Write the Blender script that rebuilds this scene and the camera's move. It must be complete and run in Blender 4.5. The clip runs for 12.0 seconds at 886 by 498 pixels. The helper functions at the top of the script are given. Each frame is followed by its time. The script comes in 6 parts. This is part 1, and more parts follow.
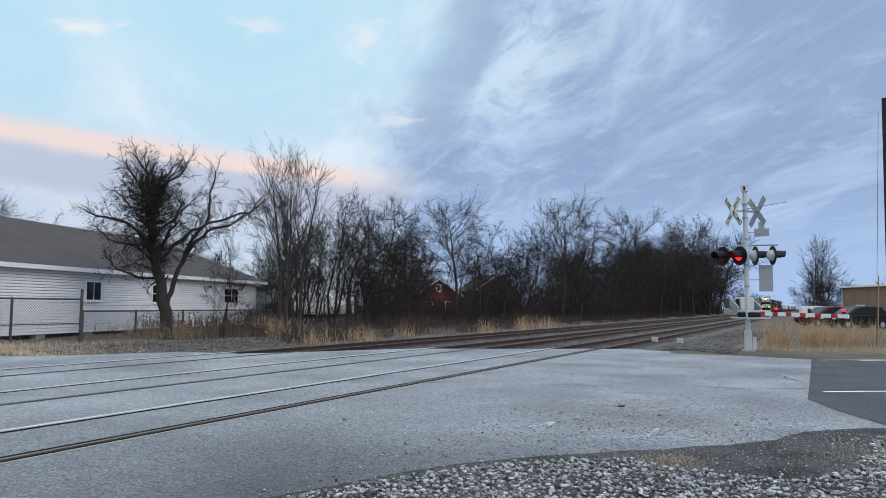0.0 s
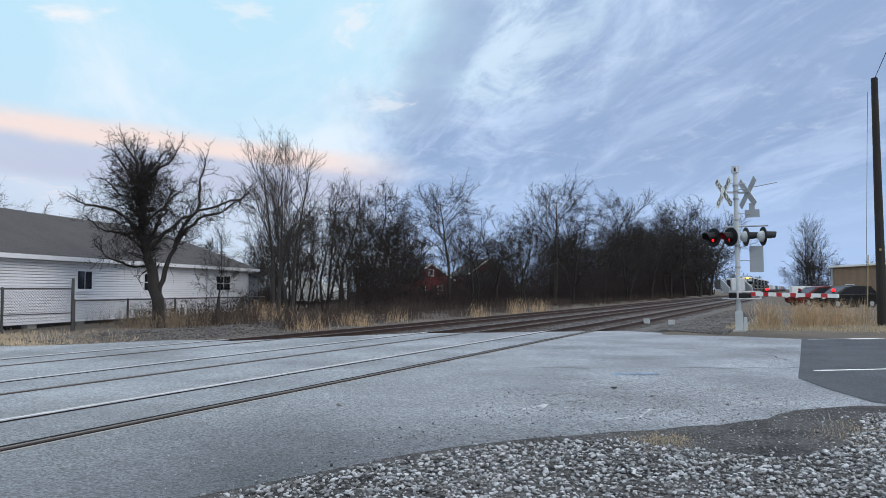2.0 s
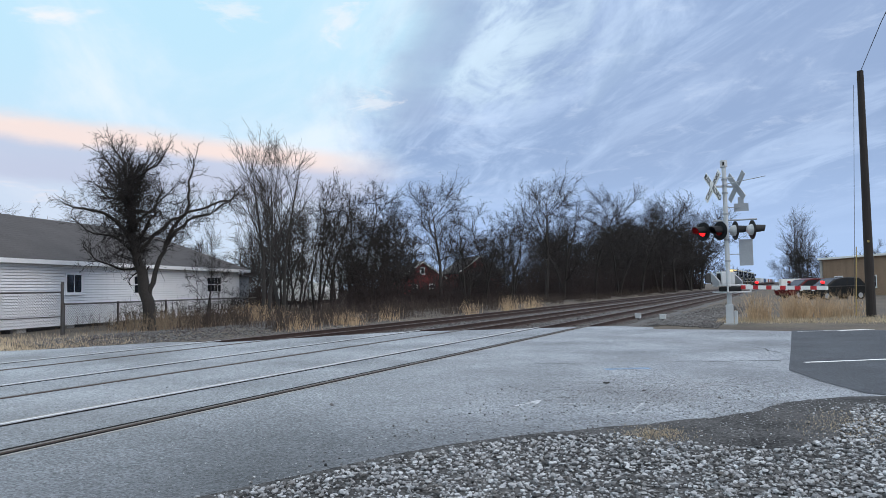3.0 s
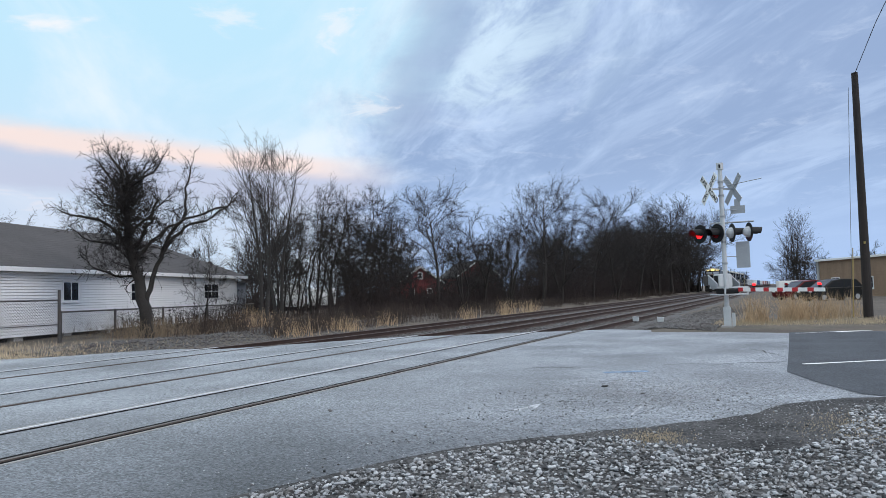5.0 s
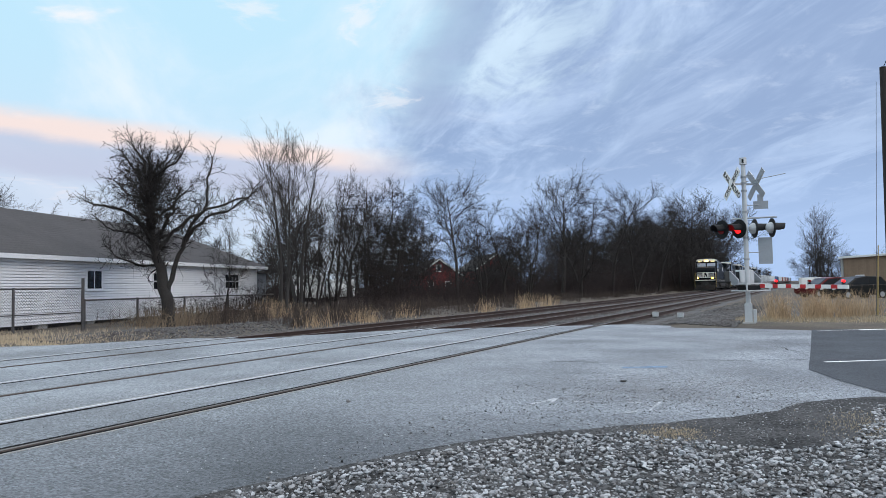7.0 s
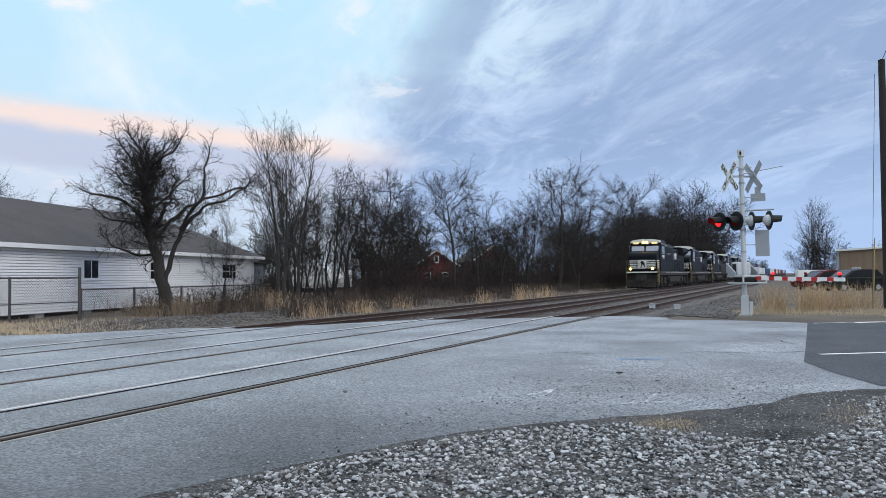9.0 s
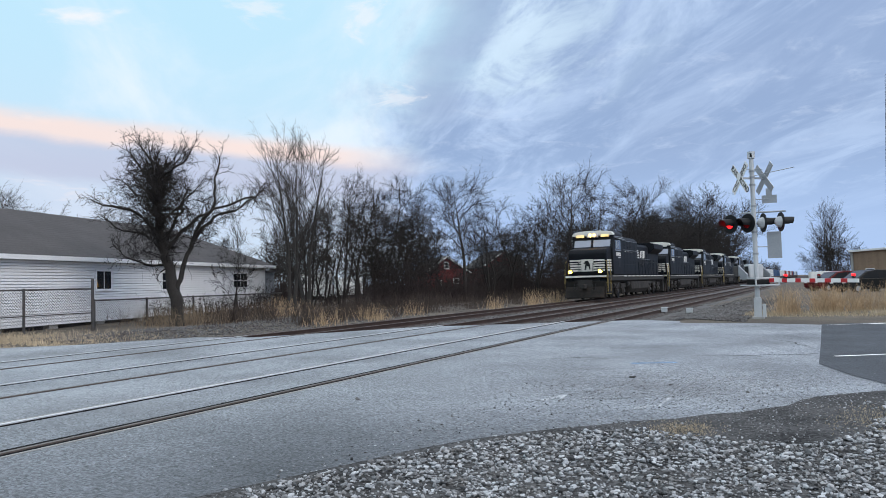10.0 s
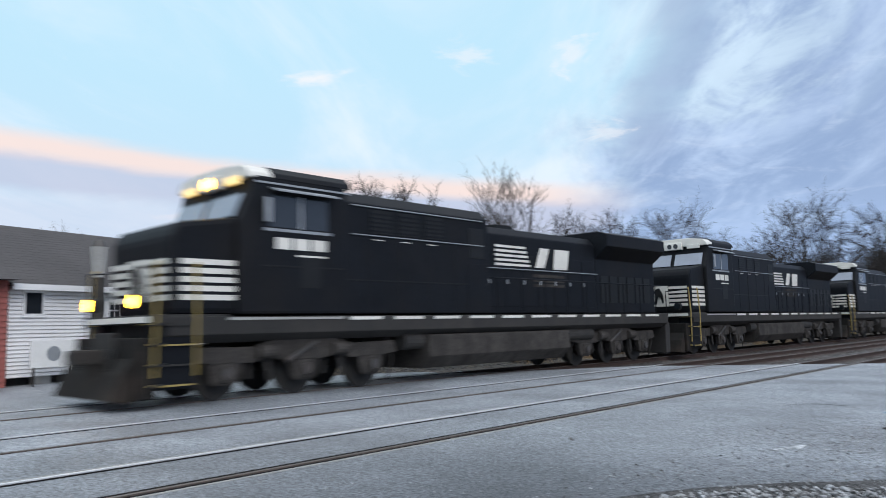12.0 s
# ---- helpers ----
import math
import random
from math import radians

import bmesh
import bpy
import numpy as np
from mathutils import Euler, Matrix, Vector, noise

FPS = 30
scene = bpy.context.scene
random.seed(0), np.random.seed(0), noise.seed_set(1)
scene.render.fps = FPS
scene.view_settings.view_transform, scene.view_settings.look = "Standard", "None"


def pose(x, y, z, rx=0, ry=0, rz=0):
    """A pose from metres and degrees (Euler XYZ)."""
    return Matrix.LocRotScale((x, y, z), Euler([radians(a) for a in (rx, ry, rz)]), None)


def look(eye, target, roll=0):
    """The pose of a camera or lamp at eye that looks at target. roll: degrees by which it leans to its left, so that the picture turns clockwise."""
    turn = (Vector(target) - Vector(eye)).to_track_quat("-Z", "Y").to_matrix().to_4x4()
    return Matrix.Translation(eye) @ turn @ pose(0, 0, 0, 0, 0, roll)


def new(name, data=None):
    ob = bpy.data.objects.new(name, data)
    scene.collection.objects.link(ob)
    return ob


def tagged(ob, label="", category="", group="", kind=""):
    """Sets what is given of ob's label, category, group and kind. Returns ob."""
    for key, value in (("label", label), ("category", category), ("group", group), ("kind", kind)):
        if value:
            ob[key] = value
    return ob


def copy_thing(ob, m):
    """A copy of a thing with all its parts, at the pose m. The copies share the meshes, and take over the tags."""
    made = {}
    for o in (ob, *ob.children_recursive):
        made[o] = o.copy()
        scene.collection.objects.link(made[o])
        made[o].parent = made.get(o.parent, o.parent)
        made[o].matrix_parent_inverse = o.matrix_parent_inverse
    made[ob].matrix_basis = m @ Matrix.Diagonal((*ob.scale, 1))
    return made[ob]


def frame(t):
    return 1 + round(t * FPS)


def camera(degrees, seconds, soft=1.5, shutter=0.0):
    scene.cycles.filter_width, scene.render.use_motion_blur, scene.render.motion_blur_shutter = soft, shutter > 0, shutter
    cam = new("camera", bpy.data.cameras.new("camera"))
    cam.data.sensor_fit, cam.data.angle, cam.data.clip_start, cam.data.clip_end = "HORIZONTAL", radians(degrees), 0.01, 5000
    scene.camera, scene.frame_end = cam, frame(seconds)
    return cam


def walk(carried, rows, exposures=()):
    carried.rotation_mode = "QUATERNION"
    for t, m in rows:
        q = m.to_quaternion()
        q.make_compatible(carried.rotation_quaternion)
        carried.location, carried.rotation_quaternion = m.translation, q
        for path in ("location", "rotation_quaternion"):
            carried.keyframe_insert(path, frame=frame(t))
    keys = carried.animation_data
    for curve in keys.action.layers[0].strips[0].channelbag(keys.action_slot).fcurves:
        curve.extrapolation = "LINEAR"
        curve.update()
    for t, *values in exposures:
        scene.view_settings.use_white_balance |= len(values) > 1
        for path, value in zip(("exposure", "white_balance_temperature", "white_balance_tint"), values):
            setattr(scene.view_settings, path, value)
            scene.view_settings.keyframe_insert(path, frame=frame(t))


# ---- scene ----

# ======== camera ========
cam = camera(62.05, 12.0, soft=0.6, shutter=0.4)
PATH = [
    (0.0, pose(0, 0, 1.45, 94.45, -0.38, 26.65)),
    (0.5, pose(0, 0, 1.45, 93.97, -0.19, 26.75)),
    (1.0, pose(0, 0, 1.45, 93.66, -0.05, 26.65)),
    (1.5, pose(0, 0, 1.45, 93.42, 0.17, 26.44)),
    (2.0, pose(0, 0, 1.45, 93.26, 0.36, 26.08)),
    (2.5, pose(0, 0, 1.45, 93.15, 0.79, 25.66)),
    (3.0, pose(0, 0, 1.45, 93.09, 1.23, 25.43)),
    (5.0, pose(0, 0, 1.45, 93.45, 1.71, 25.25)),
    (5.5, pose(0, 0, 1.45, 93.43, 1.60, 25.51)),
    (6.0, pose(0, 0, 1.45, 93.36, 1.40, 25.80)),
    (6.5, pose(0, 0, 1.45, 93.15, 1.21, 26.25)),
    (7.0, pose(0, 0, 1.45, 92.92, 1.03, 26.70)),
    (9.0, pose(0, 0, 1.45, 92.21, 0.77, 26.48)),
    (9.5, pose(0, 0, 1.45, 92.33, 1.13, 26.65)),
    (10.0, pose(0, 0, 1.45, 92.72, 1.53, 27.31)),
    (10.5, pose(0, 0, 1.45, 93.01, 1.81, 28.57)),
    (11.0, pose(0, 0, 1.45, 93.69, 1.96, 31.60)),
    (11.5, pose(0, 0, 1.45, 94.85, 1.52, 36.36)),
    (12.0, pose(0, 0, 1.45, 96.00, 1.30, 43.60)),
]
walk(cam, PATH, [(0, 0.0), (1.5, 0.06), (3.0, 0.12), (12.0, 0.12)])

# ======== world, sun ========
SUN_AZ, SUN_EL = 2.2, 0.42        # radians; low sun behind the house side, veiled by cloud


def build_world():
    w = bpy.data.worlds.new("dusk_sky")
    scene.world = w
    w.use_nodes = True
    nt = w.node_tree
    nt.nodes.clear()
    N, L = nt.nodes.new, nt.links.new

    def math_(op, a, b=None):
        n = N("ShaderNodeMath")
        n.operation = op
        for k, v in enumerate((a, b)):
            if v is None:
                continue
            if isinstance(v, (int, float)):
                n.inputs[k].default_value = v
            else:
                L(v, n.inputs[k])
        return n.outputs[0]

    def smooth(v, lo, hi, a=0.0, b=1.0):
        n = N("ShaderNodeMapRange")
        n.interpolation_type = "SMOOTHSTEP"
        L(v, n.inputs[0])
        for k, x in enumerate((lo, hi, a, b)):
            n.inputs[k + 1].default_value = x
        return n.outputs[0]

    def mix(fac, a, b):
        n = N("ShaderNodeMix")
        n.data_type = "RGBA"
        if isinstance(fac, (int, float)):
            n.inputs[0].default_value = fac
        else:
            L(fac, n.inputs[0])
        for k, v in ((6, a), (7, b)):
            if isinstance(v, tuple):
                n.inputs[k].default_value = (*v, 1)
            else:
                L(v, n.inputs[k])
        return n.outputs[2]

    def noise_(vec, scale, detail=6, rough=0.55, warp=0.0):
        n = N("ShaderNodeTexNoise")
        L(vec, n.inputs["Vector"])
        n.inputs["Scale"].default_value = scale
        n.inputs["Detail"].default_value = detail
        n.inputs["Roughness"].default_value = rough
        n.inputs["Distortion"].default_value = warp
        return n.outputs["Fac"]

    sky = N("ShaderNodeTexSky")
    sky.sky_type = "NISHITA"
    sky.sun_disc = False
    sky.sun_elevation, sky.sun_rotation = 0.12, SUN_AZ
    sky.air_density, sky.dust_density = 1.0, 1.5
    tc = N("ShaderNodeTexCoord")
    sep = N("ShaderNodeSeparateXYZ")
    L(tc.outputs["Generated"], sep.inputs[0])
    x, y, z = sep.outputs
    # flat cloud deck: direction over height
    zz = math_("MAXIMUM", math_("ADD", z, 0.12), 0.03)
    comb = N("ShaderNodeCombineXYZ")
    L(math_("DIVIDE", x, zz), comb.inputs[0])
    L(math_("DIVIDE", y, zz), comb.inputs[1])
    deck = comb.outputs[0]
    turned, st = N("ShaderNodeMapping"), N("ShaderNodeMapping")
    turned.inputs["Rotation"].default_value = (0, 0, radians(-128))
    st.inputs["Scale"].default_value = (0.5, 1.45, 1)
    L(deck, turned.inputs[0])
    L(turned.outputs[0], st.inputs[0])
    streaks = st.outputs[0]
    # side of the sky: below 0 the bright gap, above it the heavy cloud
    side = math_("ADD", math_("MULTIPLY", x, 0.866), math_("MULTIPLY", y, 0.5))
    side = math_("SUBTRACT", side, math_("MULTIPLY", z, 0.18))
    wob = math_("MULTIPLY", math_("SUBTRACT", noise_(deck, 0.9, 6, 0.6), 0.5), 0.26)
    edge = math_("ADD", math_("ADD", side, wob), math_("MULTIPLY", math_("SUBTRACT", noise_(streaks, 1.1, 8, 0.65, 0.8), 0.5), 0.34))
    heavy = smooth(edge, -0.10, 0.06)
    base = N("ShaderNodeVectorMath")
    base.operation = "SCALE"
    L(sky.outputs[0], base.inputs[0])
    base.inputs["Scale"].default_value = 0.10
    # clear part: pale cyan with a thin veil
    clear = mix(smooth(z, 0.02, 0.36), (0.60, 0.74, 0.92), (0.53, 0.80, 0.97))
    clear = mix(0.08, clear, base.outputs[0])
    veil = smooth(noise_(streaks, 0.9, 8, 0.6, 0.6), 0.40, 0.70)
    clear = mix(math_("MULTIPLY", veil, 0.75), clear, (0.80, 0.88, 0.97))
    puff = smooth(noise_(deck, 2.6, 5, 0.5, 0.2), 0.64, 0.72)
    clear = mix(math_("MULTIPLY", puff, 0.7), clear, (0.92, 0.89, 0.90))
    haze = math_("MULTIPLY", smooth(z, 0.185, 0.15), smooth(z, 0.03, 0.10))
    clear = mix(math_("MULTIPLY", haze, 0.55), clear, (0.56, 0.62, 0.78))
    # salmon rim of a low bank of cloud in the bright gap, mauve below it
    low = math_("ADD", z, math_("MULTIPLY", math_("SUBTRACT", noise_(deck, 0.8, 6, 0.6, 0.4), 0.5), 0.05))
    low = math_("ADD", low, math_("MULTIPLY", side, 0.09))
    gap = smooth(side, 0.02, -0.16)
    pink = math_("MULTIPLY", smooth(low, 0.140, 0.158), smooth(low, 0.186, 0.164))
    mauve = math_("MULTIPLY", smooth(low, 0.092, 0.115), smooth(low, 0.160, 0.146))
    clear = mix(math_("MULTIPLY", mauve, 0.75), clear, (0.50, 0.54, 0.70))
    # heavy grey-blue deck with lighter wisps
    wisps = smooth(noise_(streaks, 1.9, 10, 0.66, 0.8), 0.42, 0.68)
    grey = mix(wisps, (0.29, 0.405, 0.63), (0.49, 0.63, 0.87))
    broad = smooth(noise_(deck, 0.55, 5, 0.55, 0.4), 0.40, 0.62)
    grey = mix(math_("MULTIPLY", broad, 0.65), grey, (0.30, 0.405, 0.62))
    fine = smooth(noise_(deck, 5.0, 8, 0.65, 0.5), 0.52, 0.74)
    grey = mix(math_("MULTIPLY", fine, 0.35), grey, (0.62, 0.73, 0.92))
    grey = mix(smooth(z, 0.20, 0.02), grey, (0.40, 0.55, 0.83))
    col = mix(heavy, clear, grey)
    col = mix(math_("MULTIPLY", math_("MULTIPLY", pink, gap), 0.85), col, (0.92, 0.73, 0.67))

    def along(nx, ny, nz):
        """Signed distance of the direction from a plane through the eye."""
        return math_("ADD", math_("ADD", math_("MULTIPLY", x, nx), math_("MULTIPLY", y, ny)), math_("MULTIPLY", z, nz))

    # dark plume that hangs down in front of the cloud's rim, with a bright ragged edge beside it
    n = Vector((-0.368, 0.843, 0.393)).cross(Vector((-0.454, 0.861, 0.228))).normalized()
    off = math_("ADD", along(-n.x, -n.y, -n.z), math_("MULTIPLY", math_("SUBTRACT", noise_(deck, 1.6, 7, 0.6, 0.5), 0.5), 0.09))
    plume = math_("MULTIPLY", smooth(off, -0.055, -0.005), smooth(off, 0.055, 0.012))
    plume = math_("MULTIPLY", plume, smooth(z, 0.17, 0.25))
    lit = math_("MULTIPLY", smooth(off, 0.01, 0.06), smooth(off, 0.30, 0.07))
    lit = math_("MULTIPLY", math_("MULTIPLY", lit, smooth(z, 0.20, 0.28)), smooth(noise_(streaks, 2.4, 9, 0.66, 0.9), 0.40, 0.62))
    col = mix(math_("MULTIPLY", lit, 0.75), col, (0.66, 0.83, 0.97))
    col = mix(math_("MULTIPLY", plume, 0.62), col, (0.33, 0.43, 0.62))
    # small bright puffs
    shred = math_("MULTIPLY", math_("SUBTRACT", noise_(deck, 4.5, 6, 0.65, 0.8), 0.5), 0.16)
    for px_, py_, pz_, size in ((-0.616, 0.703, 0.354, 0.034), (-0.508, 0.788, 0.347, 0.026), (-0.488, 0.836, 0.251, 0.030)):
        dist = N("ShaderNodeVectorMath")
        dist.operation = "DISTANCE"
        L(tc.outputs["Generated"], dist.inputs[0])
        dist.inputs[1].default_value = (px_, py_, pz_)
        spot = smooth(math_("ADD", dist.outputs["Value"], shred), size, 0.0)
        col = mix(math_("MULTIPLY", spot, 0.45), col, (0.90, 0.88, 0.90))
    # high overhead the cloud thins and is bright
    col = mix(smooth(z, 0.45, 0.9), col, (1.45, 1.55, 1.7))
    bg = N("ShaderNodeBackground")
    L(col, bg.inputs[0])
    bg.inputs[1].default_value = 1.0
    out = N("ShaderNodeOutputWorld")
    L(bg.outputs[0], out.inputs[0])


build_world()
sun = new("sun", bpy.data.lights.new("sun", "SUN"))
sun.data.energy, sun.data.angle, sun.data.color = 1.1, radians(30), (1.0, 0.95, 0.90)
sun.matrix_world = look((40, -4, 24), (0, 8, 0))


# ======== materials ========
def mat(name, base, rough=0.8, metal=0.0, vary=0.25, scale=3.0, fine=40.0, bump=0.15, dirt=None, dirt_amount=0.4,
        spec=0.5, emit=None, power=0.0, rand=0.0, dist=0.01, speck=None, verge=None):
    """Two scales of tone variation, optional dirt colour in patches, and fine relief. Object coordinates in metres."""
    m = bpy.data.materials.new(name)
    m.use_nodes = True
    nt = m.node_tree
    N, L = nt.nodes.new, nt.links.new
    b = nt.nodes["Principled BSDF"]
    b.inputs["Roughness"].default_value = rough
    b.inputs["Metallic"].default_value = metal
    b.inputs["Specular IOR Level"].default_value = spec
    geo = N("ShaderNodeNewGeometry")
    n1, n2 = N("ShaderNodeTexNoise"), N("ShaderNodeTexNoise")
    for n, s, d in ((n1, scale, 5), (n2, fine, 4)):
        n.inputs["Scale"].default_value = s
        n.inputs["Detail"].default_value = d
        tcn = N("ShaderNodeTexCoord")
        L(tcn.outputs["Object"], n.inputs["Vector"])
    add = N("ShaderNodeMath")
    add.operation = "ADD"
    L(n1.outputs["Fac"], add.inputs[0])
    L(n2.outputs["Fac"], add.inputs[1])
    mr = N("ShaderNodeMapRange")
    L(add.outputs[0], mr.inputs[0])
    for k, v in enumerate((0.6, 1.4, 1 - vary, 1 + vary)):
        mr.inputs[k + 1].default_value = v
    value = mr.outputs[0]
    if rand:
        oi, ml, ma = N("ShaderNodeObjectInfo"), N("ShaderNodeMath"), N("ShaderNodeMath")
        ma.operation, ml.operation = "MULTIPLY_ADD", "MULTIPLY"
        add2 = N("ShaderNodeMath")
        add2.operation = "ADD"
        L(oi.outputs["Random"], add2.inputs[0])
        L(geo.outputs["Random Per Island"], add2.inputs[1])
        fr = N("ShaderNodeMath")
        fr.operation = "FRACT"
        L(add2.outputs[0], fr.inputs[0])
        L(fr.outputs[0], ma.inputs[0])
        ma.inputs[1].default_value, ma.inputs[2].default_value = 2 * rand, 1 - rand
        L(value, ml.inputs[0])
        L(ma.outputs[0], ml.inputs[1])
        value = ml.outputs[0]
    if speck:
        # tone of single aggregate grains
        vo, sx, ma, ml = N("ShaderNodeTexVoronoi"), N("ShaderNodeSeparateColor"), N("ShaderNodeMath"), N("ShaderNodeMath")
        tcn = N("ShaderNodeTexCoord")
        L(tcn.outputs["Object"], vo.inputs["Vector"])
        vo.inputs["Scale"].default_value = speck[0]
        L(vo.outputs["Color"], sx.inputs[0])
        ma.operation, ml.operation = "MULTIPLY_ADD", "MULTIPLY"
        L(sx.outputs[0], ma.inputs[0])
        ma.inputs[1].default_value, ma.inputs[2].default_value = 2 * speck[1], 1 - speck[1]
        L(value, ml.inputs[0])
        L(ma.outputs[0], ml.inputs[1])
        value = ml.outputs[0]
    sc = N("ShaderNodeVectorMath")
    sc.operation = "SCALE"
    sc.inputs[0].default_value = base
    L(value, sc.inputs["Scale"])
    col = sc.outputs[0]
    if dirt:
        n3, r3, mx = N("ShaderNodeTexNoise"), N("ShaderNodeMapRange"), N("ShaderNodeMix")
        n3.inputs["Scale"].default_value = scale * 0.6
        n3.inputs["Detail"].default_value = 8
        n3.inputs["Roughness"].default_value = 0.65
        tcn = N("ShaderNodeTexCoord")
        L(tcn.outputs["Object"], n3.inputs["Vector"])
        L(n3.outputs["Fac"], r3.inputs[0])
        for k, v in enumerate((0.45, 0.7, 0.0, dirt_amount)):
            r3.inputs[k + 1].default_value = v
        mx.data_type = "RGBA"
        L(r3.outputs[0], mx.inputs[0])
        L(col, mx.inputs[6])
        mx.inputs[7].default_value = (*dirt, 1)
        col = mx.outputs[2]
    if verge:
        # darkening that grows towards one ragged line on the ground: line's normal and offset, reach, colour
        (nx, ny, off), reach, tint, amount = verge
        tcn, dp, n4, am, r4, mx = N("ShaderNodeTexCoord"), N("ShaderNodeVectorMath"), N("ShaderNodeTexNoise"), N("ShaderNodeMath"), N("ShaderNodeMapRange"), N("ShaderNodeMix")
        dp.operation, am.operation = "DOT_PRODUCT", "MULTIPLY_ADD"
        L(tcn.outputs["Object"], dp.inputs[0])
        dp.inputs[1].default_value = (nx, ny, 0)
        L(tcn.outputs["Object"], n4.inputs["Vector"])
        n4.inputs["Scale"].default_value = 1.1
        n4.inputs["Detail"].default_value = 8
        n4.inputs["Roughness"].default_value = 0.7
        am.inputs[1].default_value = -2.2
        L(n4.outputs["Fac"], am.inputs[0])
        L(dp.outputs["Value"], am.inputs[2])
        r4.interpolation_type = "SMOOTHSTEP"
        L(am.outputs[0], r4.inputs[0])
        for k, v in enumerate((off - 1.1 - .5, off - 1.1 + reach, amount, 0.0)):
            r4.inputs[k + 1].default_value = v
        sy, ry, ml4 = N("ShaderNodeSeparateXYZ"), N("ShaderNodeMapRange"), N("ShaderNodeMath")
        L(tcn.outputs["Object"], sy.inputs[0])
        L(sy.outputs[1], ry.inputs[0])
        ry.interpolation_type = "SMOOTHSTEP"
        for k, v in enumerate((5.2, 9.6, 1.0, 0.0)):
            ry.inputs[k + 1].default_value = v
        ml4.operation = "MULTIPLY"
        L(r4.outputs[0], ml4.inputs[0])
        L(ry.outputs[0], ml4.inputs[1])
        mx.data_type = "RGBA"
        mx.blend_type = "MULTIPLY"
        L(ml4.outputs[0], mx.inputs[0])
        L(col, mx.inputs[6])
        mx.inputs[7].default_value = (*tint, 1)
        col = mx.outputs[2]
    L(col, b.inputs["Base Color"])
    if bump:
        bp = N("ShaderNodeBump")
        bp.inputs["Strength"].default_value = bump
        bp.inputs["Distance"].default_value = dist
        L(n2.outputs["Fac"], bp.inputs["Height"])
        L(bp.outputs[0], b.inputs["Normal"])
    if emit:
        b.inputs["Emission Color"].default_value = (*emit, 1)
        b.inputs["Emission Strength"].default_value = power
    return m


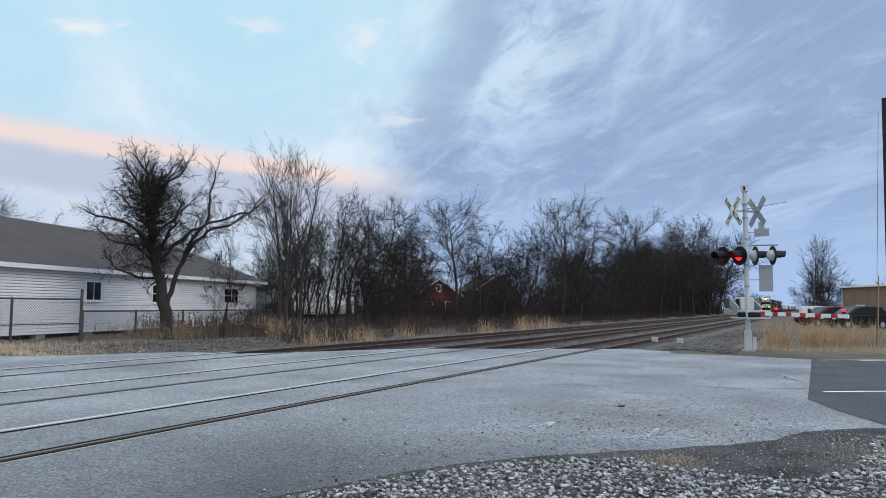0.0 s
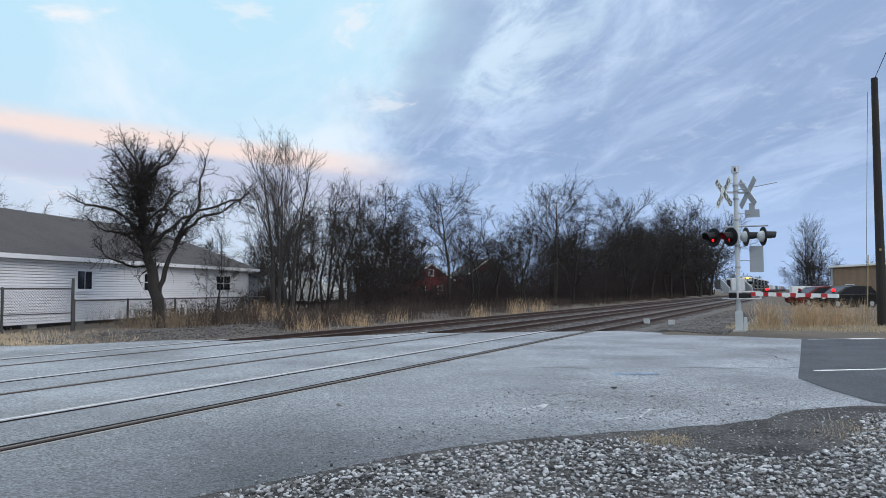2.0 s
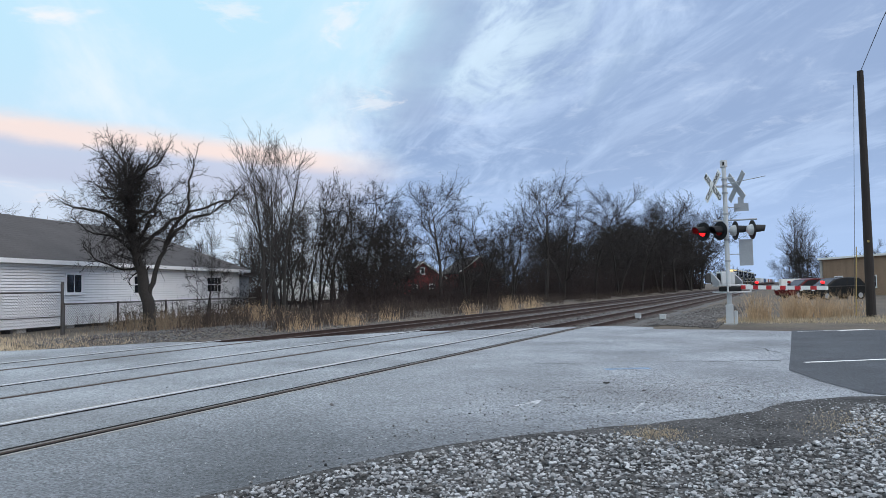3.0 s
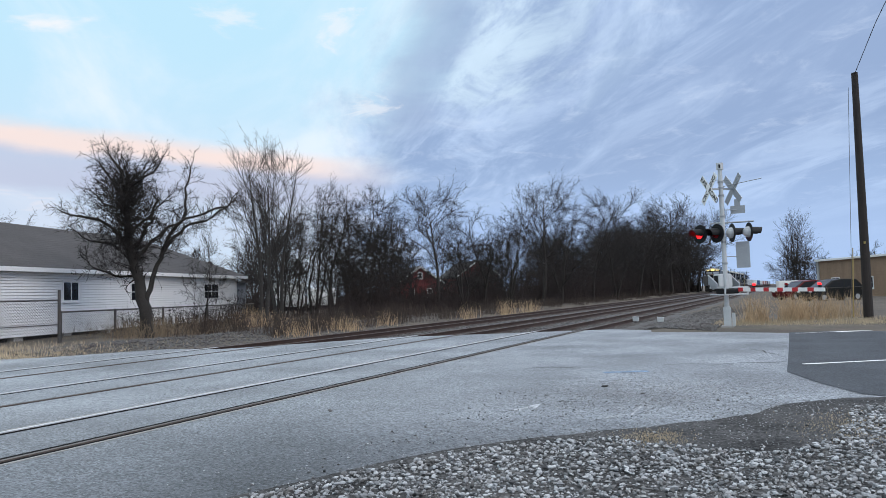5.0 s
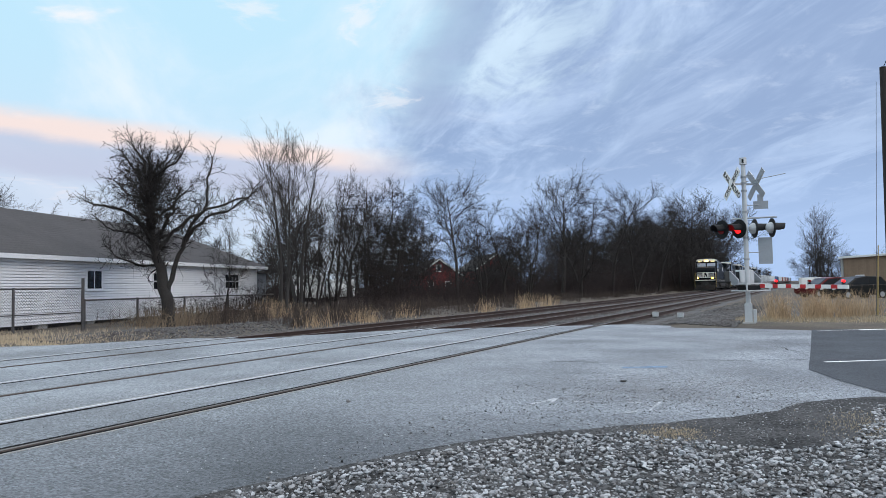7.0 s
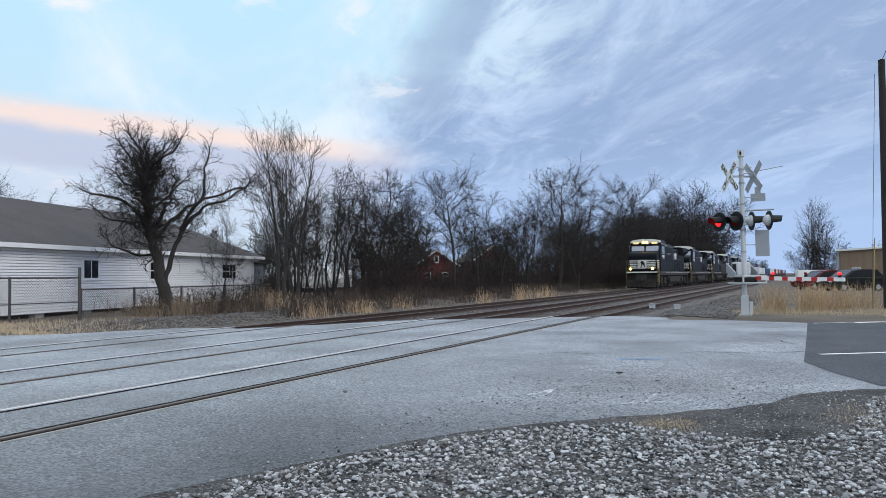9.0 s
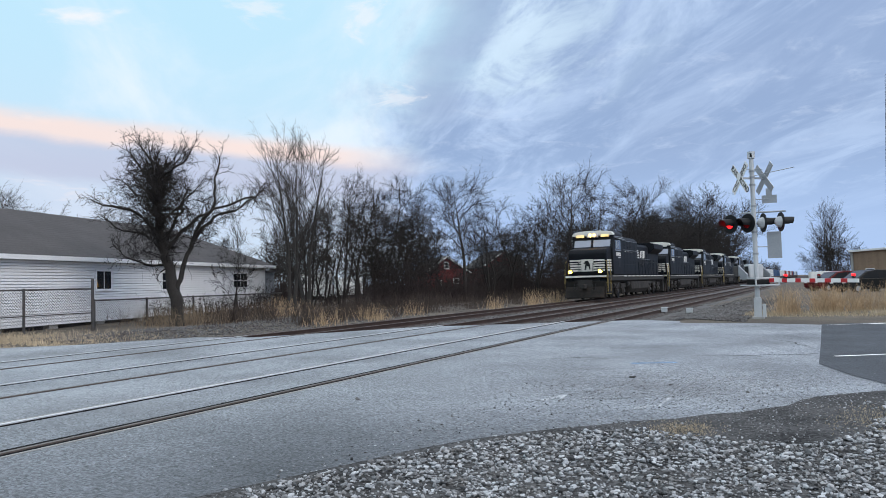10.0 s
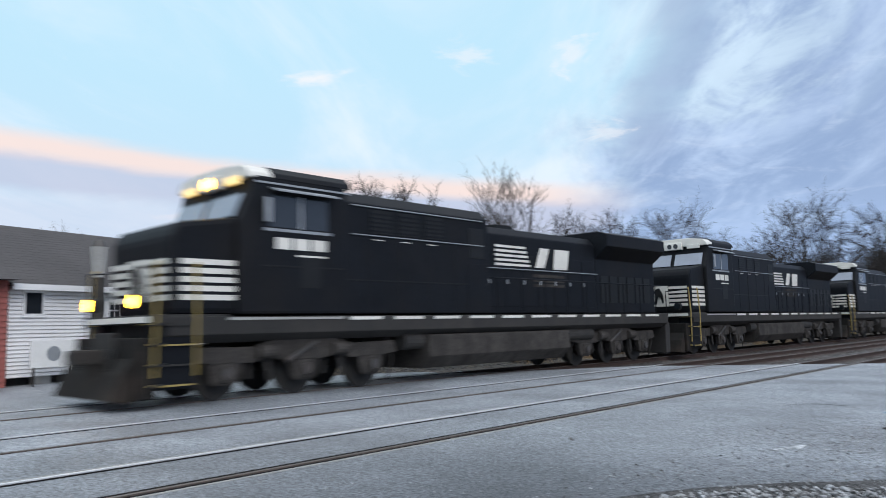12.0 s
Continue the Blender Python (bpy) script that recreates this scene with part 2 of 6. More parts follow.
M = {
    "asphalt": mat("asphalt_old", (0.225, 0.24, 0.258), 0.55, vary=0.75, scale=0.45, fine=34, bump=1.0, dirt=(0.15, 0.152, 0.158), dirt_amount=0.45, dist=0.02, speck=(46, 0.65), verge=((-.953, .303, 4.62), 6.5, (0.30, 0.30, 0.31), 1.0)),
    "asphalt_new": mat("asphalt_new", (0.055, 0.06, 0.068), 0.75, spec=0.3, vary=0.5, scale=0.8, fine=50, bump=0.5, speck=(50, 0.4)),
    "asphalt_dark": mat("asphalt_dark", (0.055, 0.054, 0.054), 0.9, spec=0.15, vary=0.9, scale=1.2, fine=35, bump=0.8, dirt=(0.115, 0.112, 0.11), dirt_amount=0.5, speck=(45, 0.7)),
    "soil": mat("soil", (0.085, 0.07, 0.056), 0.95, vary=0.5, scale=0.4, fine=12, bump=0.6, dirt=(0.17, 0.14, 0.10), dirt_amount=0.6, dist=0.05),
    "dry_grass": mat("dry_grass", (0.46, 0.37, 0.25), 0.9, vary=0.35, scale=1.5, fine=25, bump=0.0, rand=0.3),
    "reed": mat("reed", (0.46, 0.33, 0.20), 0.85, vary=0.3, scale=2, fine=15, bump=0.0, rand=0.35),
    "brown_weed": mat("brown_weed", (0.055, 0.039, 0.031), 0.9, vary=0.35, scale=1, fine=15, bump=0.0, rand=0.4),
    "ballast": mat("ballast", (0.125, 0.12, 0.118), 0.9, vary=0.3, scale=1.5, fine=30, bump=0.7, dirt=(0.075, 0.055, 0.046), dirt_amount=0.7, rand=0.45, dist=0.03),
    "stone": mat("crushed_stone", (0.27, 0.276, 0.285), 0.8, vary=0.35, scale=6, fine=70, bump=0.5, rand=0.88, dirt=(0.13, 0.11, 0.09), dirt_amount=0.5),
    "grit": mat("pale_grit", (0.29, 0.29, 0.295), 0.9, vary=0.3, scale=4, fine=60, bump=0.2, rand=0.6),
    "rust": mat("rusty_rail", (0.055, 0.034, 0.027), 0.75, metal=0.2, vary=0.4, scale=2, fine=30, bump=0.3),
    # bright diffuse base paints the sky's sheen onto the rail head
    "rail_top": mat("polished_rail_sheen", (0.62, 0.62, 0.63), 0.5, metal=0.35, vary=0.15, scale=3, fine=20, bump=0.05),
    "rail_dull": mat("brown_rail_head", (0.14, 0.115, 0.10), 0.5, metal=0.4, vary=0.25, scale=2, fine=20, bump=0.05),
    "flangeway": mat("flangeway", (0.012, 0.011, 0.011), 0.95, vary=0.4, bump=0.4, spec=0.05),
    "tie": mat("creosote_tie", (0.065, 0.05, 0.042), 0.9, vary=0.4, scale=4, fine=30, bump=0.5, rand=0.3),
    "siding": mat("white_siding", (0.83, 0.83, 0.835), 0.6, vary=0.06, scale=0.7, fine=8, bump=0.04, dirt=(0.66, 0.66, 0.64), dirt_amount=0.25),
    "trim": mat("white_trim", (0.82, 0.82, 0.82), 0.5, vary=0.05, scale=1, fine=10, bump=0.04),
    "shingle": mat("brown_shingle", (0.066, 0.060, 0.060), 0.95, vary=0.3, scale=0.6, fine=9, bump=0.4, dirt=(0.045, 0.041, 0.041), dirt_amount=0.5),
    "concrete": mat("concrete", (0.36, 0.355, 0.34), 0.9, vary=0.2, scale=1.5, fine=30, bump=0.3, dirt=(0.2, 0.19, 0.17)),
    "dark": mat("dark_gap", (0.02, 0.02, 0.022), 0.9, vary=0.3, bump=0.1),
    "glass": mat("window_glass", (0.02, 0.024, 0.03), 0.06, vary=0.1, bump=0.0, spec=0.7),
    "galv": mat("galvanised_steel", (0.085, 0.082, 0.08), 0.6, metal=0.5, vary=0.3, scale=2, fine=25, bump=0.1, dirt=(0.13, 0.09, 0.07), dirt_amount=0.6),
    "silver": mat("aluminium_paint", (0.52, 0.54, 0.55), 0.5, metal=0.1, vary=0.1, scale=3, fine=25, bump=0.06, dirt=(0.40, 0.38, 0.36), dirt_amount=0.35),
    "grey_metal": mat("grey_sheet_metal", (0.33, 0.35, 0.37), 0.5, metal=0.3, vary=0.12, scale=3, fine=20, bump=0.05),
    "black": mat("black_paint", (0.010, 0.011, 0.012), 0.55, spec=0.25, vary=0.3, scale=2, fine=20, bump=0.05),
    "car_black": mat("black_car_paint", (0.010, 0.011, 0.012), 0.4, vary=0.1, bump=0.0, spec=0.15),
    "car_red": mat("dark_red_car_paint", (0.09, 0.010, 0.012), 0.4, vary=0.1, bump=0.0, spec=0.15),
    "white": mat("white_paint", (0.80, 0.80, 0.78), 0.55, vary=0.06, scale=3, fine=20, bump=0.04),
    "red_stripe": mat("red_reflective", (0.50, 0.02, 0.025), 0.45, vary=0.12, bump=0.03),
    "red_lens": mat("red_lens", (0.20, 0.008, 0.01), 0.15, vary=0.1, bump=0.0),
    "red_glow": mat("red_lamp_lit", (0.5, 0.01, 0.01), 0.3, vary=0.0, bump=0.0, emit=(1.0, 0.010, 0.012), power=3.0),
    "bark": mat("bark", (0.028, 0.0235, 0.0205), 0.95, vary=0.4, scale=3, fine=18, bump=0.7, dirt=(0.055, 0.05, 0.045), dirt_amount=0.5, dist=0.03),
    "bark_grey": mat("bark_grey", (0.042, 0.038, 0.035), 0.95, vary=0.35, scale=3, fine=18, bump=0.6, dist=0.03),
    "twig": mat("twig", (0.020, 0.016, 0.0145), 0.95, vary=0.3, scale=0.5, fine=4, bump=0.0),
    "twig_grey": mat("twig_grey", (0.034, 0.029, 0.026), 0.95, vary=0.3, scale=0.5, fine=4, bump=0.0),
    "twig_red": mat("twig_reddish", (0.026, 0.017, 0.015), 0.95, vary=0.5, scale=0.15, fine=2, bump=0.0),
    "dry_weed": mat("dry_weed", (0.20, 0.15, 0.10), 0.9, vary=0.4, scale=1, fine=15, bump=0.0, rand=0.4),
    "pole_wood": mat("pole_wood", (0.025, 0.020, 0.018), 0.9, vary=0.35, scale=1.5, fine=25, bump=0.5),
    "red_wall": mat("red_barn_boards", (0.19, 0.03, 0.03), 0.8, vary=0.25, scale=1, fine=12, bump=0.2),
    "red_brick": mat("red_brick", (0.30, 0.10, 0.085), 0.9, vary=0.3, scale=2, fine=14, bump=0.4),
    "tan_brick": mat("tan_brick", (0.27, 0.185, 0.125), 0.9, vary=0.35, scale=1.2, fine=14, bump=0.4),
    "paint_line": mat("road_paint", (0.78, 0.78, 0.76), 0.7, vary=0.12, scale=2, fine=40, bump=0.2, dirt=(0.4, 0.4, 0.4)),
    "blue_paint": mat("utility_blue_paint", (0.17, 0.27, 0.40), 0.8, vary=0.35, scale=4, fine=40, bump=0.4, dirt=(0.2, 0.21, 0.225), dirt_amount=1.0, speck=(46, 0.5)),
    "worn_paint": mat("worn_survey_paint", (0.50, 0.51, 0.53), 0.8, vary=0.4, scale=9, fine=45, bump=0.5, dirt=(0.2, 0.21, 0.225), dirt_amount=1.0, speck=(46, 0.4)),
    "yellow": mat("safety_yellow", (0.33, 0.245, 0.08), 0.6, vary=0.15, bump=0.05),
    "loco_black": mat("locomotive_black", (0.0075, 0.009, 0.012), 0.55, spec=0.14, vary=0.35, scale=0.8, fine=12, bump=0.05, dirt=(0.018, 0.016, 0.015), dirt_amount=0.5),
    "loco_grime": mat("underframe_grime", (0.026, 0.025, 0.024), 0.85, vary=0.35, scale=1.5, fine=20, bump=0.2, dirt=(0.05, 0.043, 0.038), dirt_amount=0.6),
    "pilot_black": mat("pilot_black", (0.014, 0.013, 0.012), 0.8, spec=0.2, vary=0.5, scale=2, fine=20, bump=0.3, dirt=(0.05, 0.038, 0.03), dirt_amount=0.6),
    # grey-brown, lightened to carry the light on the bogie side frames
    "bogie_pale": mat("bogie_pale", (0.055, 0.05, 0.046), 0.9, spec=0.2, vary=0.45, scale=2.5, fine=20, bump=0.3, dirt=(0.02, 0.019, 0.018), dirt_amount=0.7),
    "loco_white": mat("locomotive_white", (0.74, 0.72, 0.66), 0.5, vary=0.10, scale=1.5, fine=20, bump=0.03, dirt=(0.45, 0.42, 0.36), dirt_amount=0.4),
    "lamp_warm": mat("headlight_lit", (1, 0.8, 0.4), 0.3, vary=0.0, bump=0.0, emit=(1.0, 0.46, 0.025), power=32.0),
    "board_glow": mat("lit_number_board", (0.9, 0.8, 0.5), 0.4, vary=0.0, bump=0.0, emit=(1.0, 0.62, 0.14), power=0.8),
    # pale blue-grey base paints the sky's reflection into the windshield glass
    "cab_glass_sky": mat("cab_glass_sky", (0.24, 0.27, 0.33), 0.08, vary=0.1, bump=0.0, spec=0.9),
}


# ======== mesh helpers ========
def mesh_of(bm, name, materials):
    me = bpy.data.meshes.new(name)
    bm.to_mesh(me)
    bm.free()
    for m in (materials if isinstance(materials, (list, tuple)) else [materials]):
        me.materials.append(m)
    return me


def part(name, bm, material, parent=None, label=""):
    ob = new(name, mesh_of(bm, name, material))
    if parent is not None:
        ob.parent = parent
    return tagged(ob, label)


def py_part(name, verts, faces, material, parent=None, label=""):
    me = bpy.data.meshes.new(name)
    me.from_pydata(verts, [], faces)
    me.materials.append(material)
    ob = new(name, me)
    if parent is not None:
        ob.parent = parent
    return tagged(ob, label)


def empty(name, m, label, category, group="", kind=""):
    ob = new(name)
    ob.matrix_world = m
    return tagged(ob, label, category, group, kind)


def box(x0, x1, y0, y1, z0, z1, bevel=0.0, bm=None):
    own = bmesh.new()
    bmesh.ops.create_cube(own, size=1)
    for v in own.verts:
        v.co = Vector((x0 + (v.co.x + .5) * (x1 - x0), y0 + (v.co.y + .5) * (y1 - y0), z0 + (v.co.z + .5) * (z1 - z0)))
    if bevel:
        bmesh.ops.bevel(own, geom=own.edges[:], offset=bevel, segments=2, affect="EDGES", profile=0.6)
    return merge(bm, own)


def merge(bm, own):
    if bm is None:
        return own
    me = bpy.data.meshes.new("tmp")
    own.to_mesh(me)
    own.free()
    bm.from_mesh(me)
    bpy.data.meshes.remove(me)
    return bm


def cyl(p, q, r0, r1=None, n=12, bm=None, caps=True):
    """A tapered rod from p to q."""
    p, q = Vector(p), Vector(q)
    own = bmesh.new()
    bmesh.ops.create_cone(own, cap_ends=caps, segments=n, radius1=r0, radius2=r0 if r1 is None else r1, depth=(q - p).length)
    m = Matrix.Translation((p + q) / 2) @ (q - p).to_track_quat("Z", "Y").to_matrix().to_4x4()
    bmesh.ops.transform(own, matrix=m, verts=own.verts)
    return merge(bm, own)


def rod(points, r, n=6, bm=None):
    for a, b in zip(points, points[1:]):
        bm = cyl(a, b, r, n=n, bm=bm)
    return bm


def prism(profile, axis, a, b, bevel=0.0, bm=None):
    """A profile of 2D points drawn out along an axis from a to b. axis x: (y, z); axis y: (x, z); axis z: (x, y)."""
    own = bmesh.new()
    put = {"x": lambda u, v, w: (w, u, v), "y": lambda u, v, w: (u, w, v), "z": lambda u, v, w: (u, v, w)}[axis]
    lo = [own.verts.new(put(u, v, a)) for u, v in profile]
    hi = [own.verts.new(put(u, v, b)) for u, v in profile]
    k = len(profile)
    own.faces.new(lo)
    own.faces.new(hi[::-1])
    for i in range(k):
        own.faces.new((lo[i], hi[i], hi[(i + 1) % k], lo[(i + 1) % k]))
    bmesh.ops.recalc_face_normals(own, faces=own.faces[:])
    if bevel:
        bmesh.ops.bevel(own, geom=own.edges[:], offset=bevel, segments=2, affect="EDGES", profile=0.6)
    return merge(bm, own)


def sheet(points, z, bm=None):
    own = bmesh.new()
    own.faces.new([own.verts.new((x, y, z)) for x, y in points])
    bmesh.ops.triangulate(own, faces=own.faces[:])
    bmesh.ops.recalc_face_normals(own, faces=own.faces[:])
    if sum(f.normal.z for f in own.faces) < 0:
        bmesh.ops.reverse_faces(own, faces=own.faces[:])
    return merge(bm, own)


def inside(poly, x, y):
    hit = False
    for (x0, y0), (x1, y1) in zip(poly, poly[1:] + poly[:1]):
        if (y0 > y) != (y1 > y) and x < (x1 - x0) * (y - y0) / (y1 - y0) + x0:
            hit = not hit
    return hit


# ======== ground, road, tracks ========
TRACKS = (-7.5, -11.15, -15.2)
GAUGE = 0.752                      # half the distance between rail centres
ROAD = Vector((0.81, 0.586, 0))    # the way of the road over the tracks
FAR_EDGE = [(60, 67), (2.4, 25.3), (0.0, 23.7), (-1.7, 24.4), (-3.4, 25.2), (-5.9, 26.3), (-9.0, 24.3), (-12.4, 22.2), (-14.2, 19.0),
            (-15.4, 17.1), (-17.4, 16.9), (-18.2, 15.3), (-18.8, 14.0), (-20.9, 12.3), (-24.0, 11.9), (-33.0, 11.2), (-60, 8)]
NEAR_EDGE = [(-60, -30), (-12, -14), (-6.2, -4), (-4.0, 2.2), (-3.35, 4.0), (-3.05, 4.8), (-2.85, 5.4), (-2.6, 6.05), (-2.2, 6.6),
             (-1.75, 7.2), (-1.1, 8.0), (-0.3, 8.5), (0.3, 9.4), (0.8, 10.1), (1.4, 10.5), (60, 52.7)]


def ragged(points, amount, rng, step=0.35, reach=30):
    out = []
    for (x0, y0), (x1, y1) in zip(points, points[1:]):
        n = max(1, int(math.hypot(x1 - x0, y1 - y0) / step)) if max(abs(x0), abs(y0), abs(x1), abs(y1)) < reach else 1
        for k in range(n):
            j = amount if 0 < k else 0
            out.append((x0 + (x1 - x0) * k / n + rng.uniform(-j, j), y0 + (y1 - y0) * k / n + rng.uniform(-j, j)))
    return out + [points[-1]]


def terrain(x, y):
    """Height of the bare ground."""
    bed = min(1.0, max(0.0, (y - 10) / 4)) * min(1.0, max(0.0, (-4.2 - x) / 1.5)) * min(1.0, max(0.0, (x + 20.0) / 1.8))
    z = -0.03 - 0.18 * bed
    if x > -4.6 and y > 24:
        z += 0.10 * min(1, (y - 24) / 1.5)
    z += 0.05 * noise.noise((x * 0.25, y * 0.25, 0)) * (1 if y > 28 or x < -20 else 0)
    if x < -18.5 and y > 13:
        z += 0.10 * min(1, (-18.5 - x) / 2)
    return z


def build_ground():
    rng = random.Random(3)
    far = [-2500, -900, -400, -200, -120, -80]
    xs = far + [-60 + k for k in range(76)] + [20, 30, 50, 90, 160, 400, 900, 2500]
    ys = [-2500, -400, -100, -40, -20] + [-10 + k for k in range(70)] + [60 + 5 * k for k in range(30)] + [220, 260, 320, 400, 600, 1200, 2500]
    verts = [(x, y, terrain(x, y)) for y in ys for x in xs]
    w = len(xs)
    faces = [(j * w + i, j * w + i + 1, (j + 1) * w + i + 1, (j + 1) * w + i) for j in range(len(ys) - 1) for i in range(w - 1)]
    ob = py_part("ground", verts, faces, M["soil"])
    tagged(ob, "bare brown soil with dead grass", "ground", kind="structure")
    edge = ragged(FAR_EDGE, 0.05, rng) + ragged(NEAR_EDGE, 0.05, rng)
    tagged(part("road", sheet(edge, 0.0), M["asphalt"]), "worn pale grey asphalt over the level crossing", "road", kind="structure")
    newer = [(60, 66.9), (2.45, 25.2), (-0.11, 23.97), (-0.11, 19.00), (-0.12, 15.51), (-0.13, 13.35), (0.28, 12.0), (0.75, 10.9), (1.1, 10.7), (60, 52.9)]
    tagged(part("road_newer", sheet(newer, 0.006), M["asphalt_new"]), "newer dark asphalt road surface", "road", kind="structure")
    # dark shoulder; below the gravel its colour stands for shade between the stones
    skirt = ragged([(1.4, 10.9), (0.55, 10.5), (-0.1, 9.85), (-0.66, 8.75), (-1.4, 7.9), (-2.1, 7.25), (-2.6, 6.75), (-3.0, 6.2), (-3.28, 5.65), (-3.5, 5.05),
                    (-3.85, 4.2), (-4.6, 1.0), (-5.5, -6.0), (6.0, -6.0), (8, 12)], 0.08, rng)
    tagged(part("road_shoulder", sheet(skirt, 0.005), M["asphalt_dark"]), "crumbled dark asphalt shoulder edge, carried on as painted shade below the gravel", "road", kind="structure")


def line_piece(name, p, q, width, z, material, label, rng):
    p, q = Vector((*p, 0)), Vector((*q, 0))
    d = (q - p).normalized()
    s = Vector((-d.y, d.x, 0)) * width / 2
    n = max(2, int((q - p).length / 0.25))
    up = [p + (q - p) * k / n + s * rng.uniform(0.75, 1.1) for k in range(n + 1)]
    dn = [p + (q - p) * k / n - s * rng.uniform(0.75, 1.1) for k in range(n + 1)]
    return tagged(part(name, sheet([(v.x, v.y) for v in up + dn[::-1]], z), M[material]), label, "road marking", kind="structure")


def build_markings():
    rng = random.Random(8)
    line_piece("lane_line", (0.12, 14.62), (30, 34.5), 0.13, 0.010, "paint_line", "white painted lane line on dark asphalt", rng)
    line_piece("edge_line", (0.05, 23.45), (1.3, 24.35), 0.07, 0.010, "paint_line", "thin white painted edge line", rng)
    line_piece("edge_line", (1.1, 24.05), (30, 45.0), 0.26, 0.011, "paint_line", "white painted edge line on dark asphalt", rng)
    line_piece("paint_mark", (-3.12, 8.55), (-2.98, 9.05), 0.09, 0.006, "worn_paint", "white sprayed survey mark on asphalt", rng)
    line_piece("paint_mark", (-2.98, 9.05), (-2.93, 8.75), 0.05, 0.007, "worn_paint", "white sprayed survey mark on asphalt", rng)
    line_piece("paint_mark", (-1.72, 8.6), (-1.72, 9.2), 0.035, 0.006, "worn_paint", "white sprayed survey mark on asphalt", rng)
    line_piece("paint_mark", (-1.95, 8.3), (-1.85, 8.5), 0.06, 0.006, "worn_paint", "white sprayed survey mark on asphalt", rng)
    line_piece("paint_mark", (-2.7, 8.9), (-1.9, 9.1), 0.025, 0.006, "worn_paint", "faint white sprayed line on asphalt", rng)
    line_piece("paint_mark", (-3.0, 12.75), (-2.3, 13.1), 0.22, 0.006, "blue_paint", "faded blue sprayed utility mark on asphalt", rng)
    for pts in ([(-2.2, 14.2), (-1.75, 14.5), (-1.3, 14.45), (-.9, 14.8), (-.45, 14.85), (-.1, 15.15)], [(-.9, 17.9), (-.6, 17.5), (-.55, 17.0), (-.3, 16.6)],
                [(-4.6, 13.2), (-4.2, 13.5), (-3.6, 13.45)], [(-3.4, 18.6), (-2.8, 18.75), (-2.4, 19.1)]):
        for a, b in zip(pts, pts[1:]):
            line_piece("asphalt_crack", a, b, 0.035, 0.005, "asphalt_dark", "dark ragged crack in the asphalt", rng)


def rail_profile(x, top):
    return [(x - .07, top - .17), (x + .07, top - .17), (x + .07, top - .155), (x + .012, top - .13), (x + .012, top - .04), (x + .036, top - .03),
            (x + .036, top - .006), (x - .036, top - .006), (x - .036, top - .03), (x - .012, top - .04), (x - .012, top - .13), (x - .07, top - .155)]


def edge_y(x):
    """Where the asphalt's far edge crosses a track."""
    for (x0, y0), (x1, y1) in zip(FAR_EDGE, FAR_EDGE[1:]):
        if min(x0, x1) <= x <= max(x0, x1):
            return y0 + (y1 - y0) * (x - x0) / (x1 - x0)
    return 20.0


def build_tracks():
    rng = random.Random(5)
    tie = mesh_of(box(-1.3, 1.3, -0.115, 0.115, -0.16, 0, 0.012), "tie", M["tie"])
    for ti, c in enumerate(TRACKS):
        rt = empty("railway_track", pose(c, 0, 0), "railway track of rusty rails on dark wooden ties", "railway track", "tracks", "structure")
        for s in (-1, 1):
            x = s * GAUGE
            y1 = edge_y(c + x)
            part("rail", prism(rail_profile(x, 0.012), "y", -60, 900), M["rust"], rt, "rusty steel rail")
            w = .036 if s < 0 else .030
            # only the s < 0 rail gets the painted sheen, the other stays brown
            part("rail_head", box(x - w, x + w, -60, y1 + .5, 0.006, 0.018), M["rail_top" if s < 0 else "rail_dull"], rt, "polished rail head, the paler one with painted sky sheen")
            part("rail_head", box(x - .034, x + .034, y1 + .5, 900, 0.006, 0.017), M["rail_dull"], rt, "dull brown rail head")
            g = x - s * 0.07
            part("flangeway", box(g - (.032 if s < 0 else .085 if ti == 0 else .06), g + (.032 if s < 0 else .06), -60, y1 + .1, 0.001, 0.006), M["flangeway"], rt, "dark flangeway gap beside the rail")
            if ti == 0:
                o = x + s * 0.07
                part("edge_strip", box(o - .035, o + .035, -60, y1 + .1, 0.001, 0.005), M["flangeway"], rt, "dark gap beside the rail")
                o = x + s * 0.135
                part("guard_strip", box(o - .014, o + .014, -60, y1 + .1, 0.001, 0.010), M["concrete"], rt, "pale edge strip")
        y = edge_y(c) + 1.2
        n = 0
        while y < 120 and n < 150:
            t = new("tie", tie)
            t.parent = rt
            t.location = (rng.uniform(-.05, .05), y, -0.155)
            t.rotation_euler = (0, 0, rng.uniform(-.02, .02))
            y += 0.52 + rng.uniform(-.03, .03)
            n += 1
    # ballast bed in one strip with rounded shoulders
    prof = [(-19.6, -0.30), (-18.2, -0.21), (-17.6, -0.19), (-16.8, -0.165), (-13.6, -0.165), (-13.1, -0.2), (-12.7, -0.165), (-9.6, -0.165), (-9.2, -0.2), (-8.9, -0.165),
            (-6.1, -0.165), (-5.4, -0.2), (-4.2, -0.3)]
    ys = [11.0 + 0.6 * k for k in range(80)] + [60 + 10 * k for k in range(20)] + [300, 500, 900]
    verts, faces = [], []
    for y in ys:
        for x, z in prof:
            verts.append((x + 0.12 * noise.noise((x, y * .4, 2)), y, z + 0.03 * noise.noise((x * 1.7, y * 1.3, 5))))
    w = len(prof)
    faces = [(j * w + i, j * w + i + 1, (j + 1) * w + i + 1, (j + 1) * w + i) for j in range(len(ys) - 1) for i in range(w - 1)]
    tagged(py_part("ballast_bed", verts, faces, M["ballast"]), "grey and rusty crushed-stone track ballast", "ballast", kind="structure")



